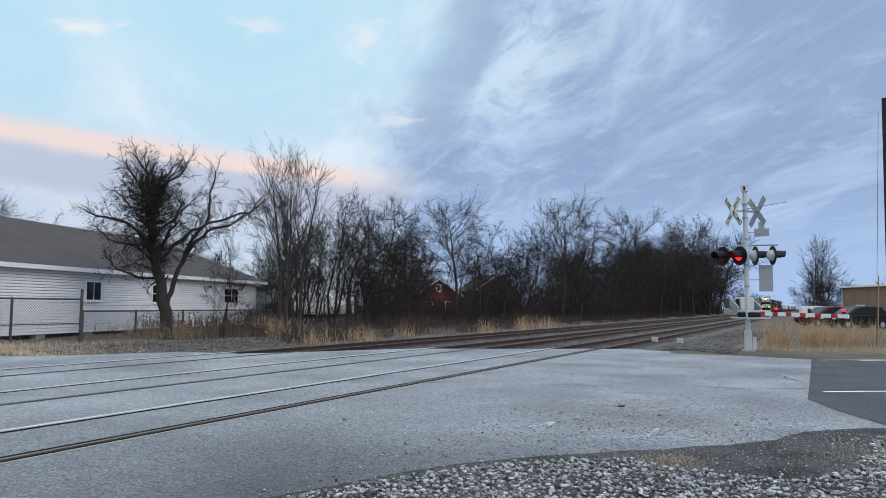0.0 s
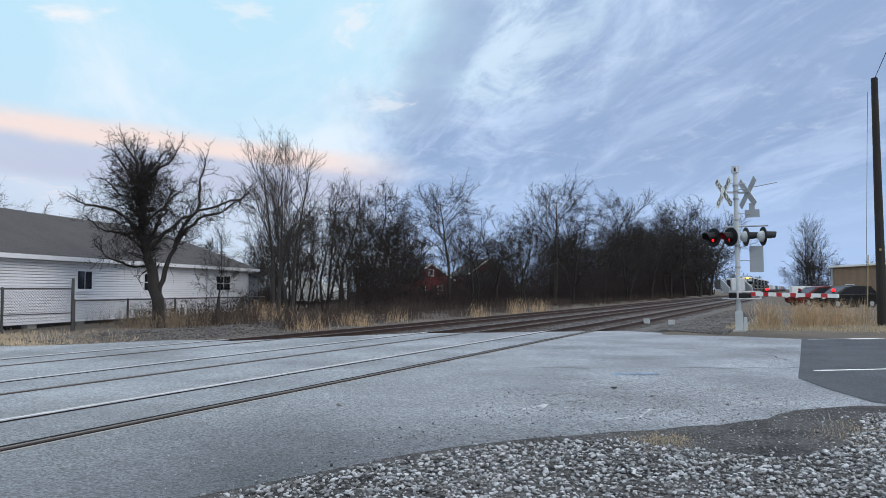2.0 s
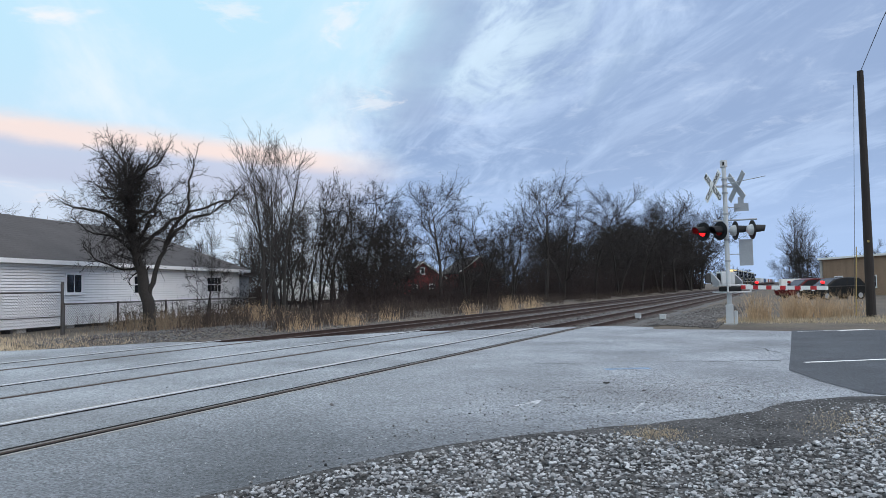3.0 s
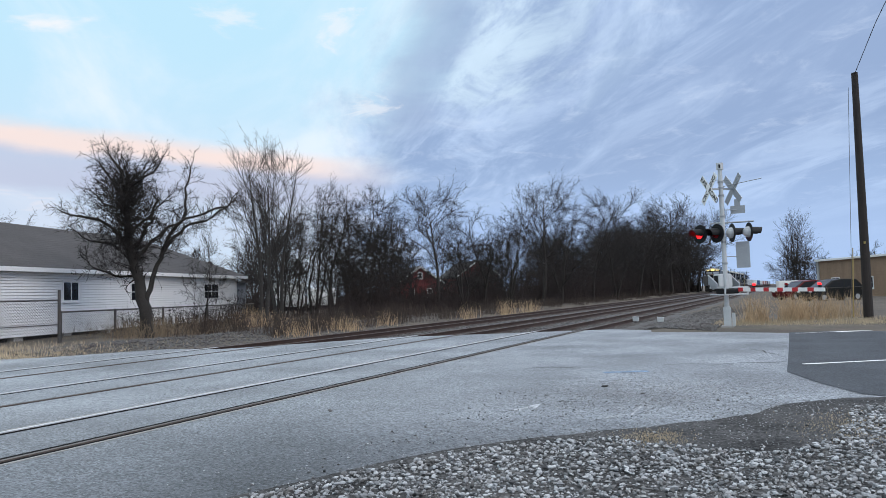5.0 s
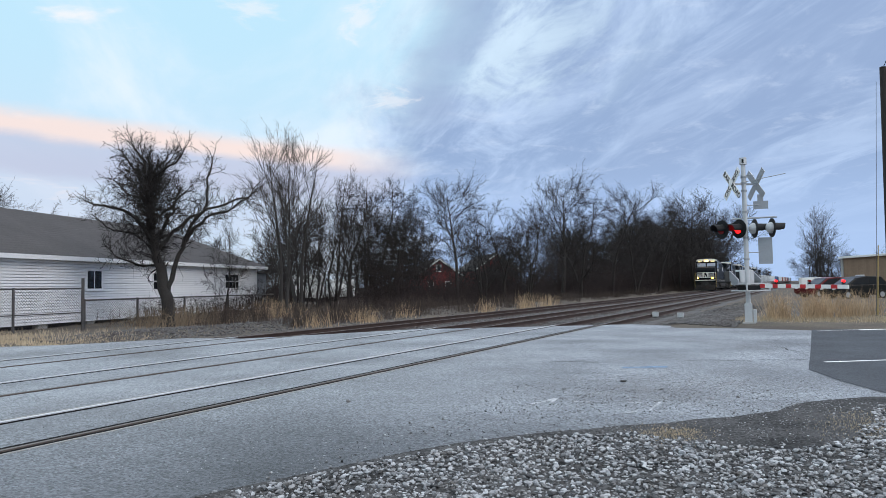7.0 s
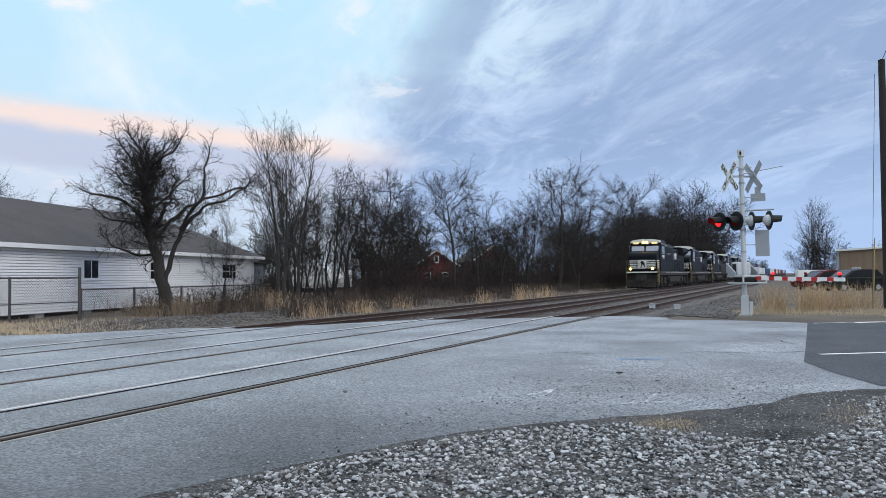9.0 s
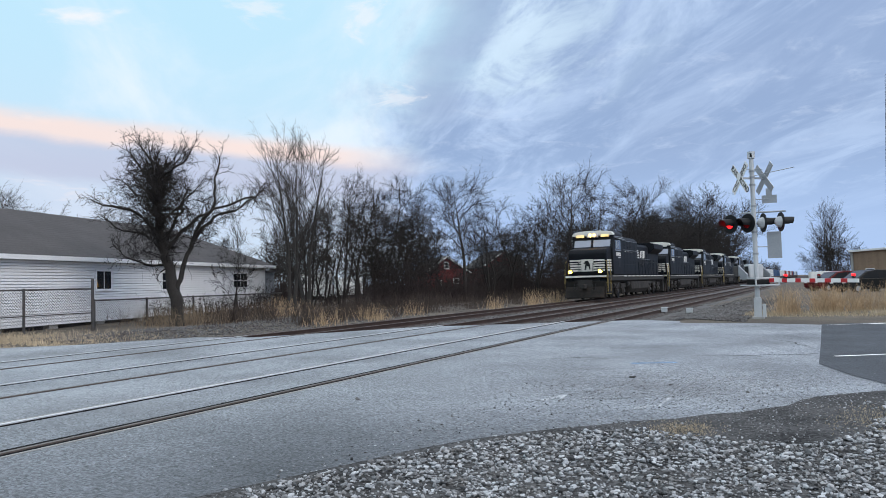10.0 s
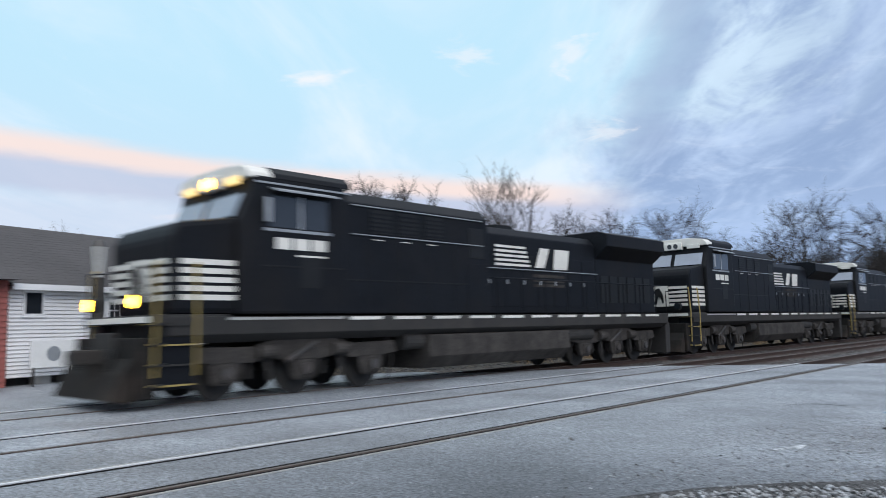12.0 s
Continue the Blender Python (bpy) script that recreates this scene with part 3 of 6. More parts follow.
def stones(name, spots, material, label, kind="stuff"):
    """Angular stones, joined. spots: x, y, z, size."""
    bm = bmesh.new()
    bmesh.ops.create_icosphere(bm, subdivisions=1, radius=1)
    base = np.array([v.co[:] for v in bm.verts])
    tri = np.array([[v.index for v in f.verts] for f in bm.faces])
    bm.free()
    rs = np.random.RandomState(11)
    shapes = [base * rs.uniform(0.52, 1.28, (len(base), 1)) for _ in range(24)]
    V, F = [], []
    for k, (x, y, z, s) in enumerate(spots):
        a, b = rs.uniform(0, 6.28), rs.uniform(-.5, .5)
        v = shapes[k % 24] * (s * rs.uniform(.8, 1.25), s * rs.uniform(.55, .9), s * rs.uniform(.4, .7))
        ca, sa, cb, sb = math.cos(a), math.sin(a), math.cos(b), math.sin(b)
        R = np.array([[ca, -sa * cb, sa * sb], [sa, ca * cb, -ca * sb], [0, sb, cb]])
        V.append(v @ R.T + (x, y, z))
        F.append(tri + 12 * k)
    V, F = np.concatenate(V), np.concatenate(F)
    me = bpy.data.meshes.new(name)
    me.from_pydata(V.tolist(), [], F.tolist())
    me.materials.append(material)
    return tagged(new(name, me), label, "gravel", kind=kind)


def build_gravel():
    rng = random.Random(21)
    inner = ragged([(-4.0, 1.5), (-3.72, 4.2), (-3.36, 5.05), (-3.14, 5.6), (-2.85, 6.14), (-2.47, 6.59), (-2.03, 6.94), (-1.56, 7.26), (-1.25, 7.04), (-0.75, 6.97),
                    (-0.29, 7.0), (0.06, 7.34), (0.33, 8.2), (0.5, 9.4), (0.97, 10.4), (3.2, 11.6), (4.5, 9.0), (3.0, 1.5)], .12, rng)
    spots = []
    for _ in range(64000):
        x, y = rng.uniform(-4.2, 3.8), rng.uniform(2.4, 10.5)
        s = rng.choice((0.007, 0.009, 0.011, 0.013, 0.015, 0.018, 0.022, 0.029))
        if inside(inner, x, y):
            spots.append((x, y, 0.004 + s * rng.uniform(-0.1, 1.0), s))
        elif rng.random() < 0.16 and y < 10.2 and x > -3.9:
            spots.append((x, y, 0.008, s * rng.uniform(.3, .7)))
    stones("gravel", spots, M["stone"], "loose grey crushed stone beside the road")
    loose = [(rng.gauss(-1.6, 1.1), rng.gauss(10.6, 1.0), 0.003, rng.uniform(.004, .013)) for _ in range(5000)]
    loose += [(rng.uniform(-9, 0), rng.uniform(4, 16), 0.003, rng.uniform(.003, .010)) for _ in range(5000)]
    stones("loose_grit", loose, M["grit"], "scattered loose grit on the asphalt")
    lumps = [(-2.55, 10.9, .02, .05), (-1.9, 10.3, .012, .03), (-0.6, 10.6, .01, .03), (-5.35, 7.9, .015, .035), (-3.9, 6.9, .01, .02), (-.9, 9.9, .01, .025)]
    stones("loose_lumps", lumps, M["ballast"], "dark loose lumps of stone on the asphalt")
    spots = []
    for _ in range(19000):
        c = rng.random()
        if c < 0.5:
            x, y = rng.uniform(-6.2, -2.2), 24.5 + abs(rng.gauss(0, 9))
        else:
            x, y = rng.uniform(-21.8, -16.2), 14.0 + abs(rng.gauss(0, 12))
        if inside(FAR_EDGE + NEAR_EDGE, x, y):
            continue
        s = rng.uniform(.03, .055)
        spots.append((x, y, max(terrain(x, y), -0.2 if x < -17.5 else -0.3) + s * .4, s))
    for _ in range(8000):
        x, y = rng.uniform(-17.2, -6.2), 20 + abs(rng.gauss(0, 14))
        if y < edge_y(x) + .3:
            continue
        s = rng.uniform(.03, .05)
        spots.append((x, y, -0.165 + s * .3, s))
    stones("ballast_stones", spots, M["ballast"], "loose grey and rusty track ballast stones")


# ======== plants ========
def branch_points(rng, p, d, length, n, wander, lift):
    pts = [p.copy()]
    d = d.copy()
    for _ in range(n):
        d = (d + Vector((rng.gauss(0, wander), rng.gauss(0, wander), rng.gauss(0, wander) + lift))).normalized()
        p = p + d * (length / n)
        pts.append(p.copy())
    return pts


def add_tube(V, F, pts, r0, r1, sides):
    n = len(pts)
    base = len(V)
    for i, p in enumerate(pts):
        d = (pts[min(i + 1, n - 1)] - pts[max(i - 1, 0)]).normalized()
        u = d.orthogonal().normalized()
        w = d.cross(u)
        r = r0 + (r1 - r0) * i / (n - 1)
        if i == n - 1 and r1 < 0.004:
            V.append(p[:])
            break
        for k in range(sides):
            a = 6.28318 * k / sides
            V.append((p + u * (r * math.cos(a)) + w * (r * math.sin(a)))[:])
    for i in range(n - 1):
        for k in range(sides):
            a, b = base + i * sides + k, base + i * sides + (k + 1) % sides
            if i == n - 2 and r1 < 0.004:
                F.append((a, b, base + (n - 1) * sides))
            else:
                F.append((a, b, b + sides, a + sides))


def along_path(pts, t):
    f = min(t, .995) * (len(pts) - 1)
    i = min(int(f), len(pts) - 2)
    return pts[i].lerp(pts[i + 1], f - i), (pts[i + 1] - pts[i]).normalized()


def turn_off(rng, d, angle):
    u = Matrix.Rotation(rng.uniform(0, 6.283), 3, d) @ d.orthogonal().normalized()
    return (d * math.cos(angle) + u * math.sin(angle)).normalized()


def path_length(pts):
    return sum((b - a).length for a, b in zip(pts, pts[1:]))


def clothe(rng, limbs, CV, CF, every, twig_every, size, wander, lift, tw, wide):
    """Branches, twigs and twiglets along the limbs. every, twig_every: metres from one to the next."""
    for limb, r in limbs:
        ln = path_length(limb)
        n = max(2, int(ln / every))
        for j in range(n + 2):
            t = 0.16 + 0.84 * (j + rng.random()) / (n + 2)
            p, d = along_path(limb, t)
            l2 = size * rng.uniform(.55, 1.25) * (1.15 - .55 * t)
            d2 = turn_off(rng, d, rng.uniform(.45, 1.0) * wide) if j < n else turn_off(rng, d, rng.uniform(.1, .4))
            d2.z += lift * 2
            br = branch_points(rng, p, d2.normalized(), l2, 5, wander, lift)
            add_tube(CV, CF, br, max(r * (.34 - .2 * t), .010 * tw), .004 * tw, 4)
            m = max(3, int(l2 / twig_every))
            for i in range(m + 1):
                t3 = .12 + .88 * (i + rng.random()) / (m + 1)
                p3, d3 = along_path(br, t3)
                l3 = l2 * rng.uniform(.22, .50)
                d4 = turn_off(rng, d3, rng.uniform(.4, .95) * wide)
                d4.z += lift
                tg = branch_points(rng, p3, d4.normalized(), l3, 2, wander, lift)
                add_tube(CV, CF, tg, .0075 * tw, .001, 3)
                for _ in range(2):
                    p4, d6 = along_path(tg, rng.uniform(.2, .95))
                    q = p4 + turn_off(rng, d6, rng.uniform(.3, .8)) * l3 * rng.uniform(.35, .75)
                    add_tube(CV, CF, [p4, q], .0056 * tw, .001, 3)


def finish_tree(TV, TF, CV, CF, bark, twig):
    out = []
    for nm, V, F, m in (("trunk", TV, TF, bark), ("crown", CV, CF, twig)):
        me = bpy.data.meshes.new(nm)
        me.from_pydata(V, [], F)
        me.polygons.foreach_set("use_smooth", [True] * len(me.polygons))
        me.materials.append(M[m])
        out.append(me)
    return out


def tree_meshes(seed, height, fork, spread, limbs, wander=0.16, lift=0.05, every=.36, twig_every=.15, size=1.3, radius=None, stems_=1, twig="twig", bark="bark", reach=1.0, tw=1.0, wide=1.0):
    """One or several stems with forking limbs, and a crown of twigs. fork: share of the height at which limbs begin; spread: how far they lean out, radians."""
    rng = random.Random(seed)
    TV, TF, CV, CF = [], [], [], []
    R = radius or height * 0.018
    bearing = []
    for st in range(stems_):
        az = 6.283 * st / stems_ + rng.uniform(-.4, .4)
        tilt = 0.0 if stems_ == 1 else rng.uniform(.08, .2)
        foot = Vector((math.cos(az), math.sin(az), 0)) * (0 if stems_ == 1 else R * 1.6) + Vector((0, 0, -.15))
        lean = Vector((math.cos(az) * tilt, math.sin(az) * tilt, 1)).normalized()
        tall = height * (.80 if st == 0 else rng.uniform(.6, .78))
        trunk = branch_points(rng, foot, lean, tall, 12, wander * 0.42, 0.03)
        add_tube(TV, TF, [trunk[0], trunk[0] + Vector((0, 0, .35))], R * 1.6, R * 1.05, 9)
        add_tube(TV, TF, trunk, R * 1.05, R * 0.12, 8)
        bearing.append((trunk[int(12 * fork):], R * .5))
        count = max(4, limbs // stems_)
        for k in range(count):
            t = fork + (.97 - fork) * (k + rng.random() * .8) / count
            p, d = along_path(trunk, t)
            az = 2.4 * k + rng.uniform(-.6, .6) + st
            out = Vector((math.cos(az), math.sin(az), 0))
            a = spread * rng.uniform(.7, 1.3) * (1.15 - 0.5 * t)
            dd = (Vector((0, 0, 1)) * math.cos(a) + out * math.sin(a)).normalized()
            ln = height * reach * rng.uniform(.28, .46) * (1.15 - 0.75 * (t - fork) / (1.001 - fork))
            r = R * (0.42 - 0.30 * t)
            limb = branch_points(rng, p, dd, ln, 8, wander, lift)
            add_tube(TV, TF, limb, r, r * .15, 6)
            bearing.append((limb, r))
            for _ in range(2):
                p2, d2 = along_path(limb, rng.uniform(.25, .65))
                f2 = branch_points(rng, p2, turn_off(rng, d2, rng.uniform(.4, .75)), ln * rng.uniform(.4, .65), 6, wander, lift)
                add_tube(TV, TF, f2, r * .55, r * .10, 5)
                bearing.append((f2, r * .55))
    clothe(rng, bearing, CV, CF, every, twig_every, size, wander, lift, tw, wide)
    return finish_tree(TV, TF, CV, CF, bark, twig)


# limbs of the gnarled tree: thickness, then steps across and up in metres
GNARLED = (
    (.27, (.05, -.2), (-.02, 1.2), (-.30, 2.4), (-.55, 3.6), (-.62, 4.6), (-.60, 5.6), (-.62, 6.5)),
    (.11, (.0, 1.2), (.22, 2.3), (.55, 3.2), (.9, 4.1), (1.5, 5.0), (1.5, 6.0), (1.7, 6.9)),
    (.08, (.55, 3.2), (1.0, 4.0), (1.7, 4.5), (2.5, 4.8), (3.1, 5.2), (3.5, 5.8)),
    (.075, (-.40, 3.0), (.3, 3.9), (1.1, 4.5), (2.0, 4.9), (2.9, 5.1), (3.4, 5.4)),
    (.085, (-.5, 3.4), (-1.1, 4.3), (-1.8, 4.7), (-2.5, 4.75), (-3.0, 5.0)),
    (.07, (-.45, 3.0), (-1.2, 3.8), (-2.0, 3.95), (-2.7, 4.4)),
    (.06, (-.3, 2.5), (-1.1, 2.5), (-1.9, 2.9), (-2.3, 3.3)),
    (.07, (-.62, 5.0), (-1.0, 5.9), (-1.4, 6.6), (-1.8, 7.1)),
    (.06, (-.62, 5.6), (-.85, 6.6), (-1.2, 7.1), (-1.35, 7.4)),
    (.06, (-.62, 5.4), (-.25, 6.2), (.15, 6.8)),
    (.07, (-.3, 3.6), (.2, 4.7), (.4, 5.4), (.25, 6.0)),
)


def gnarled_meshes(seed, across):
    """A leaning old tree with crooked limbs and a tangle of dead vines round its main stem."""
    rng = random.Random(seed)
    TV, TF, CV, CF = [], [], [], []
    u = Vector((math.cos(across), math.sin(across), 0))
    w = Vector((-u.y, u.x, 0))
    bearing = []
    for k, (r, *steps) in enumerate(GNARLED):
        depth = 0 if k == 0 else rng.uniform(-.45, .45)
        pts = []
        for i, (a, z) in enumerate(steps):
            pts.append(u * a + w * (depth * i * .9) + Vector((0, 0, z)))
        fine = []
        for a, b in zip(pts, pts[1:]):
            for j in range(3):
                fine.append(a.lerp(b, j / 3) + (Vector((rng.gauss(0, .04), rng.gauss(0, .04), rng.gauss(0, .04))) if fine else Vector()))
        fine.append(pts[-1])
        add_tube(TV, TF, fine, r, max(.02, r * .22), 9 if k < 2 else 6)
        bearing.append((fine[3:] if k < 2 else fine, r * .6))
        if k == 0:
            add_tube(TV, TF, [fine[0], fine[0] + Vector((0, 0, .5))], r * 1.6, r * 1.02, 11)
    for k in range(16):
        p, d = along_path(bearing[0][0], rng.uniform(.25, .9))
        az = across + 1.57 + 3.14 * (k % 2) + rng.uniform(-.7, .7)
        limb = branch_points(rng, p, Vector((math.cos(az), math.sin(az), .5)).normalized(), rng.uniform(1.6, 3.0), 7, .2, .03)
        add_tube(TV, TF, limb, .06, .015, 6)
        bearing.append((limb, .05))
    clothe(rng, bearing, CV, CF, .13, .12, 1.1, .24, .02, 1.15, 1.2)
    for _ in range(1500):
        p, d = along_path(bearing[0][0], rng.uniform(.30, .97))
        p = p + Vector((rng.gauss(0, .36), rng.gauss(0, .36), rng.gauss(0, .35)))
        q = p + Vector((rng.gauss(0, .38), rng.gauss(0, .38), rng.gauss(-.05, .38)))
        add_tube(CV, CF, [p, q, q + Vector((rng.gauss(0, .2), rng.gauss(0, .2), rng.gauss(-.2, .2)))], .008, .001, 3)
    return finish_tree(TV, TF, CV, CF, "bark", "twig")


def plant_tree(meshes, x, y, z, turn, scale, label, group="bare trees", name="tree"):
    root = new(name)
    root.matrix_world = pose(x, y, z, 0, 0, turn)
    root.scale = (scale, scale, scale)
    for nm, me in zip(("trunk", "crown"), meshes):
        o = new(nm, me)
        o.parent = root
    return tagged(root, label, "tree", group)


def build_trees():
    rng = random.Random(17)
    plant_tree(gnarled_meshes(4, math.atan2(.734, .679)), -22.9, 21.2, 0.0, 0, 1.0, "gnarled bare tree with a broad vine-tangled crown by the fence", name="gnarled_tree")
    vase = tree_meshes(9, 10, .20, .56, 14, .08, .03, .62, .22, 1.5, .11, 2, bark="bark_grey", twig="twig_grey", reach=1.0, tw=1.0, wide=.8)
    vase2 = tree_meshes(12, 10, .22, .64, 14, .09, .03, .62, .22, 1.5, .11, 2, bark="bark_grey", twig="twig_grey", reach=1.0, tw=1.0, wide=.8)
    round_ = tree_meshes(23, 12, .30, 1.10, 16, .17, .02, .52, .22, 1.6, .16, reach=1.1, tw=1.35, wide=1.15)
    dark = tree_meshes(31, 11, .18, 1.0, 16, .19, .02, .46, .20, 1.5, .13, 2, reach=1.0, tw=1.4, wide=1.2)
    thicket = tree_meshes(37, 9, .12, .85, 16, .19, .02, .50, .22, 1.35, .085, 3, reach=.95, tw=1.3, wide=1.15)
    slim = tree_meshes(41, 9, .18, .70, 12, .16, .03, .45, .20, 1.1, .08, reach=.8, tw=1.2, wide=1.1)
    kinds = {"vase": vase, "vase2": vase2, "round": round_, "dark": dark, "thicket": thicket, "slim": slim}
    # lighter trees for the depth of the woods
    kinds["back"] = tree_meshes(53, 10, .18, .95, 14, .18, .02, .85, .36, 1.5, .12, 2, reach=1.0, tw=2.0, wide=1.2)
    kinds["back2"] = tree_meshes(59, 10, .12, .85, 15, .18, .02, .85, .36, 1.4, .085, 3, reach=.95, tw=2.0, wide=1.15)
    hs = {"back": 10, "back2": 10, "vase": 10, "vase2": 10, "round": 12, "dark": 11, "thicket": 9, "slim": 9}
    rows = [("slim", -23.4, 25.0, 4.6, "thin young bare tree in the brush by the fence"),
            ("vase", -25.0, 30.9, 10.3, "slender grey tree with an upright vase-shaped bare crown"),
            ("vase2", -25.4, 32.7, 10.3, "slender grey tree with an upright vase-shaped bare crown"),
            ("thicket", -26.5, 37.7, 8.9, "dark many-stemmed bare tree in the brush"),
            ("dark", -25.2, 37.5, 8.9, "dark dense bare tree in the brush"),
            ("thicket", -26.0, 40.9, 8.9, "dark many-stemmed bare tree in the brush"),
            ("dark", -25.5, 42.0, 9.4, "dark dense bare tree in the brush"),
            ("thicket", -25.0, 43.6, 8.6, "dark many-stemmed bare tree in the brush"),
            ("slim", -24.5, 45.1, 8.1, "thin dark bare tree in the brush"),
            ("round", -23.7, 49.4, 10.7, "bare tree with a rounded open crown"),
            ("thicket", -23.2, 53.1, 8.0, "dark many-stemmed bare tree in the brush"),
            ("dark", -22.8, 56.5, 9.0, "dark dense bare tree in the brush"),
            ("thicket", -22.2, 60.7, 9.7, "dark many-stemmed bare tree in the brush"),
            ("round", -22.0, 69.9, 13.8, "tall bare tree with a rounded crown near the track"),
            ("dark", -20.8, 72.1, 11.9, "dark dense bare tree near the track"),
            ("round", -21.0, 85.4, 13.4, "tall bare tree with a rounded crown near the track"),
            ("dark", -20.4, 95.7, 12.5, "dark dense bare tree near the track"),
            ("round", -20.2, 110.2, 14.1, "tall bare tree with a rounded crown near the track"),
            ("dark", -20.0, 125.5, 16.3, "dark dense bare tree near the track"),
            ("round", -19.8, 141.4, 19.0, "tall bare tree with a rounded crown near the track"),
            ("dark", -19.6, 161.8, 20.1, "tall bare tree near the track"),
            ("round", -19.6, 180.3, 20.5, "tall bare tree near the track"),
            ("round", -49.0, 33.0, 9.6, "bare tree behind the white house"),
            ("round", -54.0, 47.0, 9.5, "bare tree behind the white house"),
            ("slim", -52.0, 17.0, 9.0, "bare tree behind the white house"),
            ("vase", 0.9, 130.0, 13.6, "tall bare tree with an upright crown beyond the brick building"),
            ("vase2", 1.7, 134.0, 12.8, "tall bare tree with an upright crown beyond the brick building"),
            ("dark", -0.8, 127.0, 6.9, "dark bare thicket tree beyond the brick building"),
            ("dark", 1.0, 124.0, 7.7, "dark bare thicket tree beyond the brick building"),
            ("dark", 2.8, 128.0, 7.5, "dark bare thicket tree beyond the brick building"),
            ("thicket", -0.0, 121.0, 7.0, "dark bare thicket tree beyond the brick building"),
            ("thicket", 1.9, 121.0, 6.9, "dark bare thicket tree beyond the brick building"),
            ("thicket", 3.8, 126.0, 6.7, "dark bare thicket tree beyond the brick building")]
    for kind, x, y, h, label in rows:
        plant_tree(kinds[kind], x, y, terrain(x, y), rng.uniform(0, 360), (1.0 if kind.startswith("vase") else 1.08) * h / hs[kind], label)
    # woods behind the first row
    for k in range(112):
        y = 36 + 1.52 * k + rng.uniform(-2, 2)
        x = -27.5 - rng.uniform(0, 16) if y < 80 else -20.5 - rng.uniform(0, 14)
        if -.82 < x / y < -.62 and y < 60 and rng.random() < .75:
            continue
        h = rng.uniform(7, 9.5) if y < 80 else rng.uniform(9, 12) * min(1.6, y / 100)
        kind = rng.choice(("back", "back2"))
        plant_tree(kinds[kind], x, y, terrain(x, y), rng.uniform(0, 360), h / hs[kind], "bare tree in the dark woods along the track", "woods along the track")
    for k in range(20):
        y = rng.uniform(230, 420)
        plant_tree(kinds[rng.choice(("back", "back2"))], rng.uniform(-34, -19), y, 0, rng.uniform(0, 360), rng.uniform(.7, 1.0), "distant bare tree along the track", "distant trees")
    for k in range(16):
        plant_tree(kinds[rng.choice(("back", "back2"))], rng.uniform(7, 30), rng.uniform(110, 170), 0, rng.uniform(0, 360), rng.uniform(.55, .8), "distant bare tree behind the brick building", "distant trees")
    for k in range(14):
        plant_tree(kinds[rng.choice(("back", "back2"))], rng.uniform(-75, -50), rng.uniform(20, 90), 0, rng.uniform(0, 360), rng.uniform(.7, .95), "bare tree in the distance behind the houses", "distant trees")


def stems(name, spots, material, label, seed, height, width, branchy=0, category="brush", clumpy=0.0):
    """Upright stalks, three sided, bent by chance; joined."""
    rng = random.Random(seed)
    V, F = [], []
    for x, y, z in spots:
        clump = 1 + clumpy * noise.noise((x * .22, y * .22, seed))
        h = height * rng.uniform(.45, 1.15) * max(.2, clump)
        d = Vector((rng.gauss(0, .22), rng.gauss(0, .22), 1)).normalized()
        p = Vector((x, y, z - .02))
        pts = branch_points(rng, p, d, h, 3, .16, 0.0)
        add_tube(V, F, pts, width, .001, 3)
        for _ in range(branchy):
            a = pts[rng.choice((1, 2))]
            q = a + Vector((rng.gauss(0, .3), rng.gauss(0, .3), rng.uniform(.1, .5))) * h * .4
            add_tube(V, F, [a, q], width * .6, .001, 3)
    me = bpy.data.meshes.new(name)
    me.from_pydata(V, [], F)
    me.materials.append(M[material])
    return tagged(new(name, me), label, category, kind="stuff")


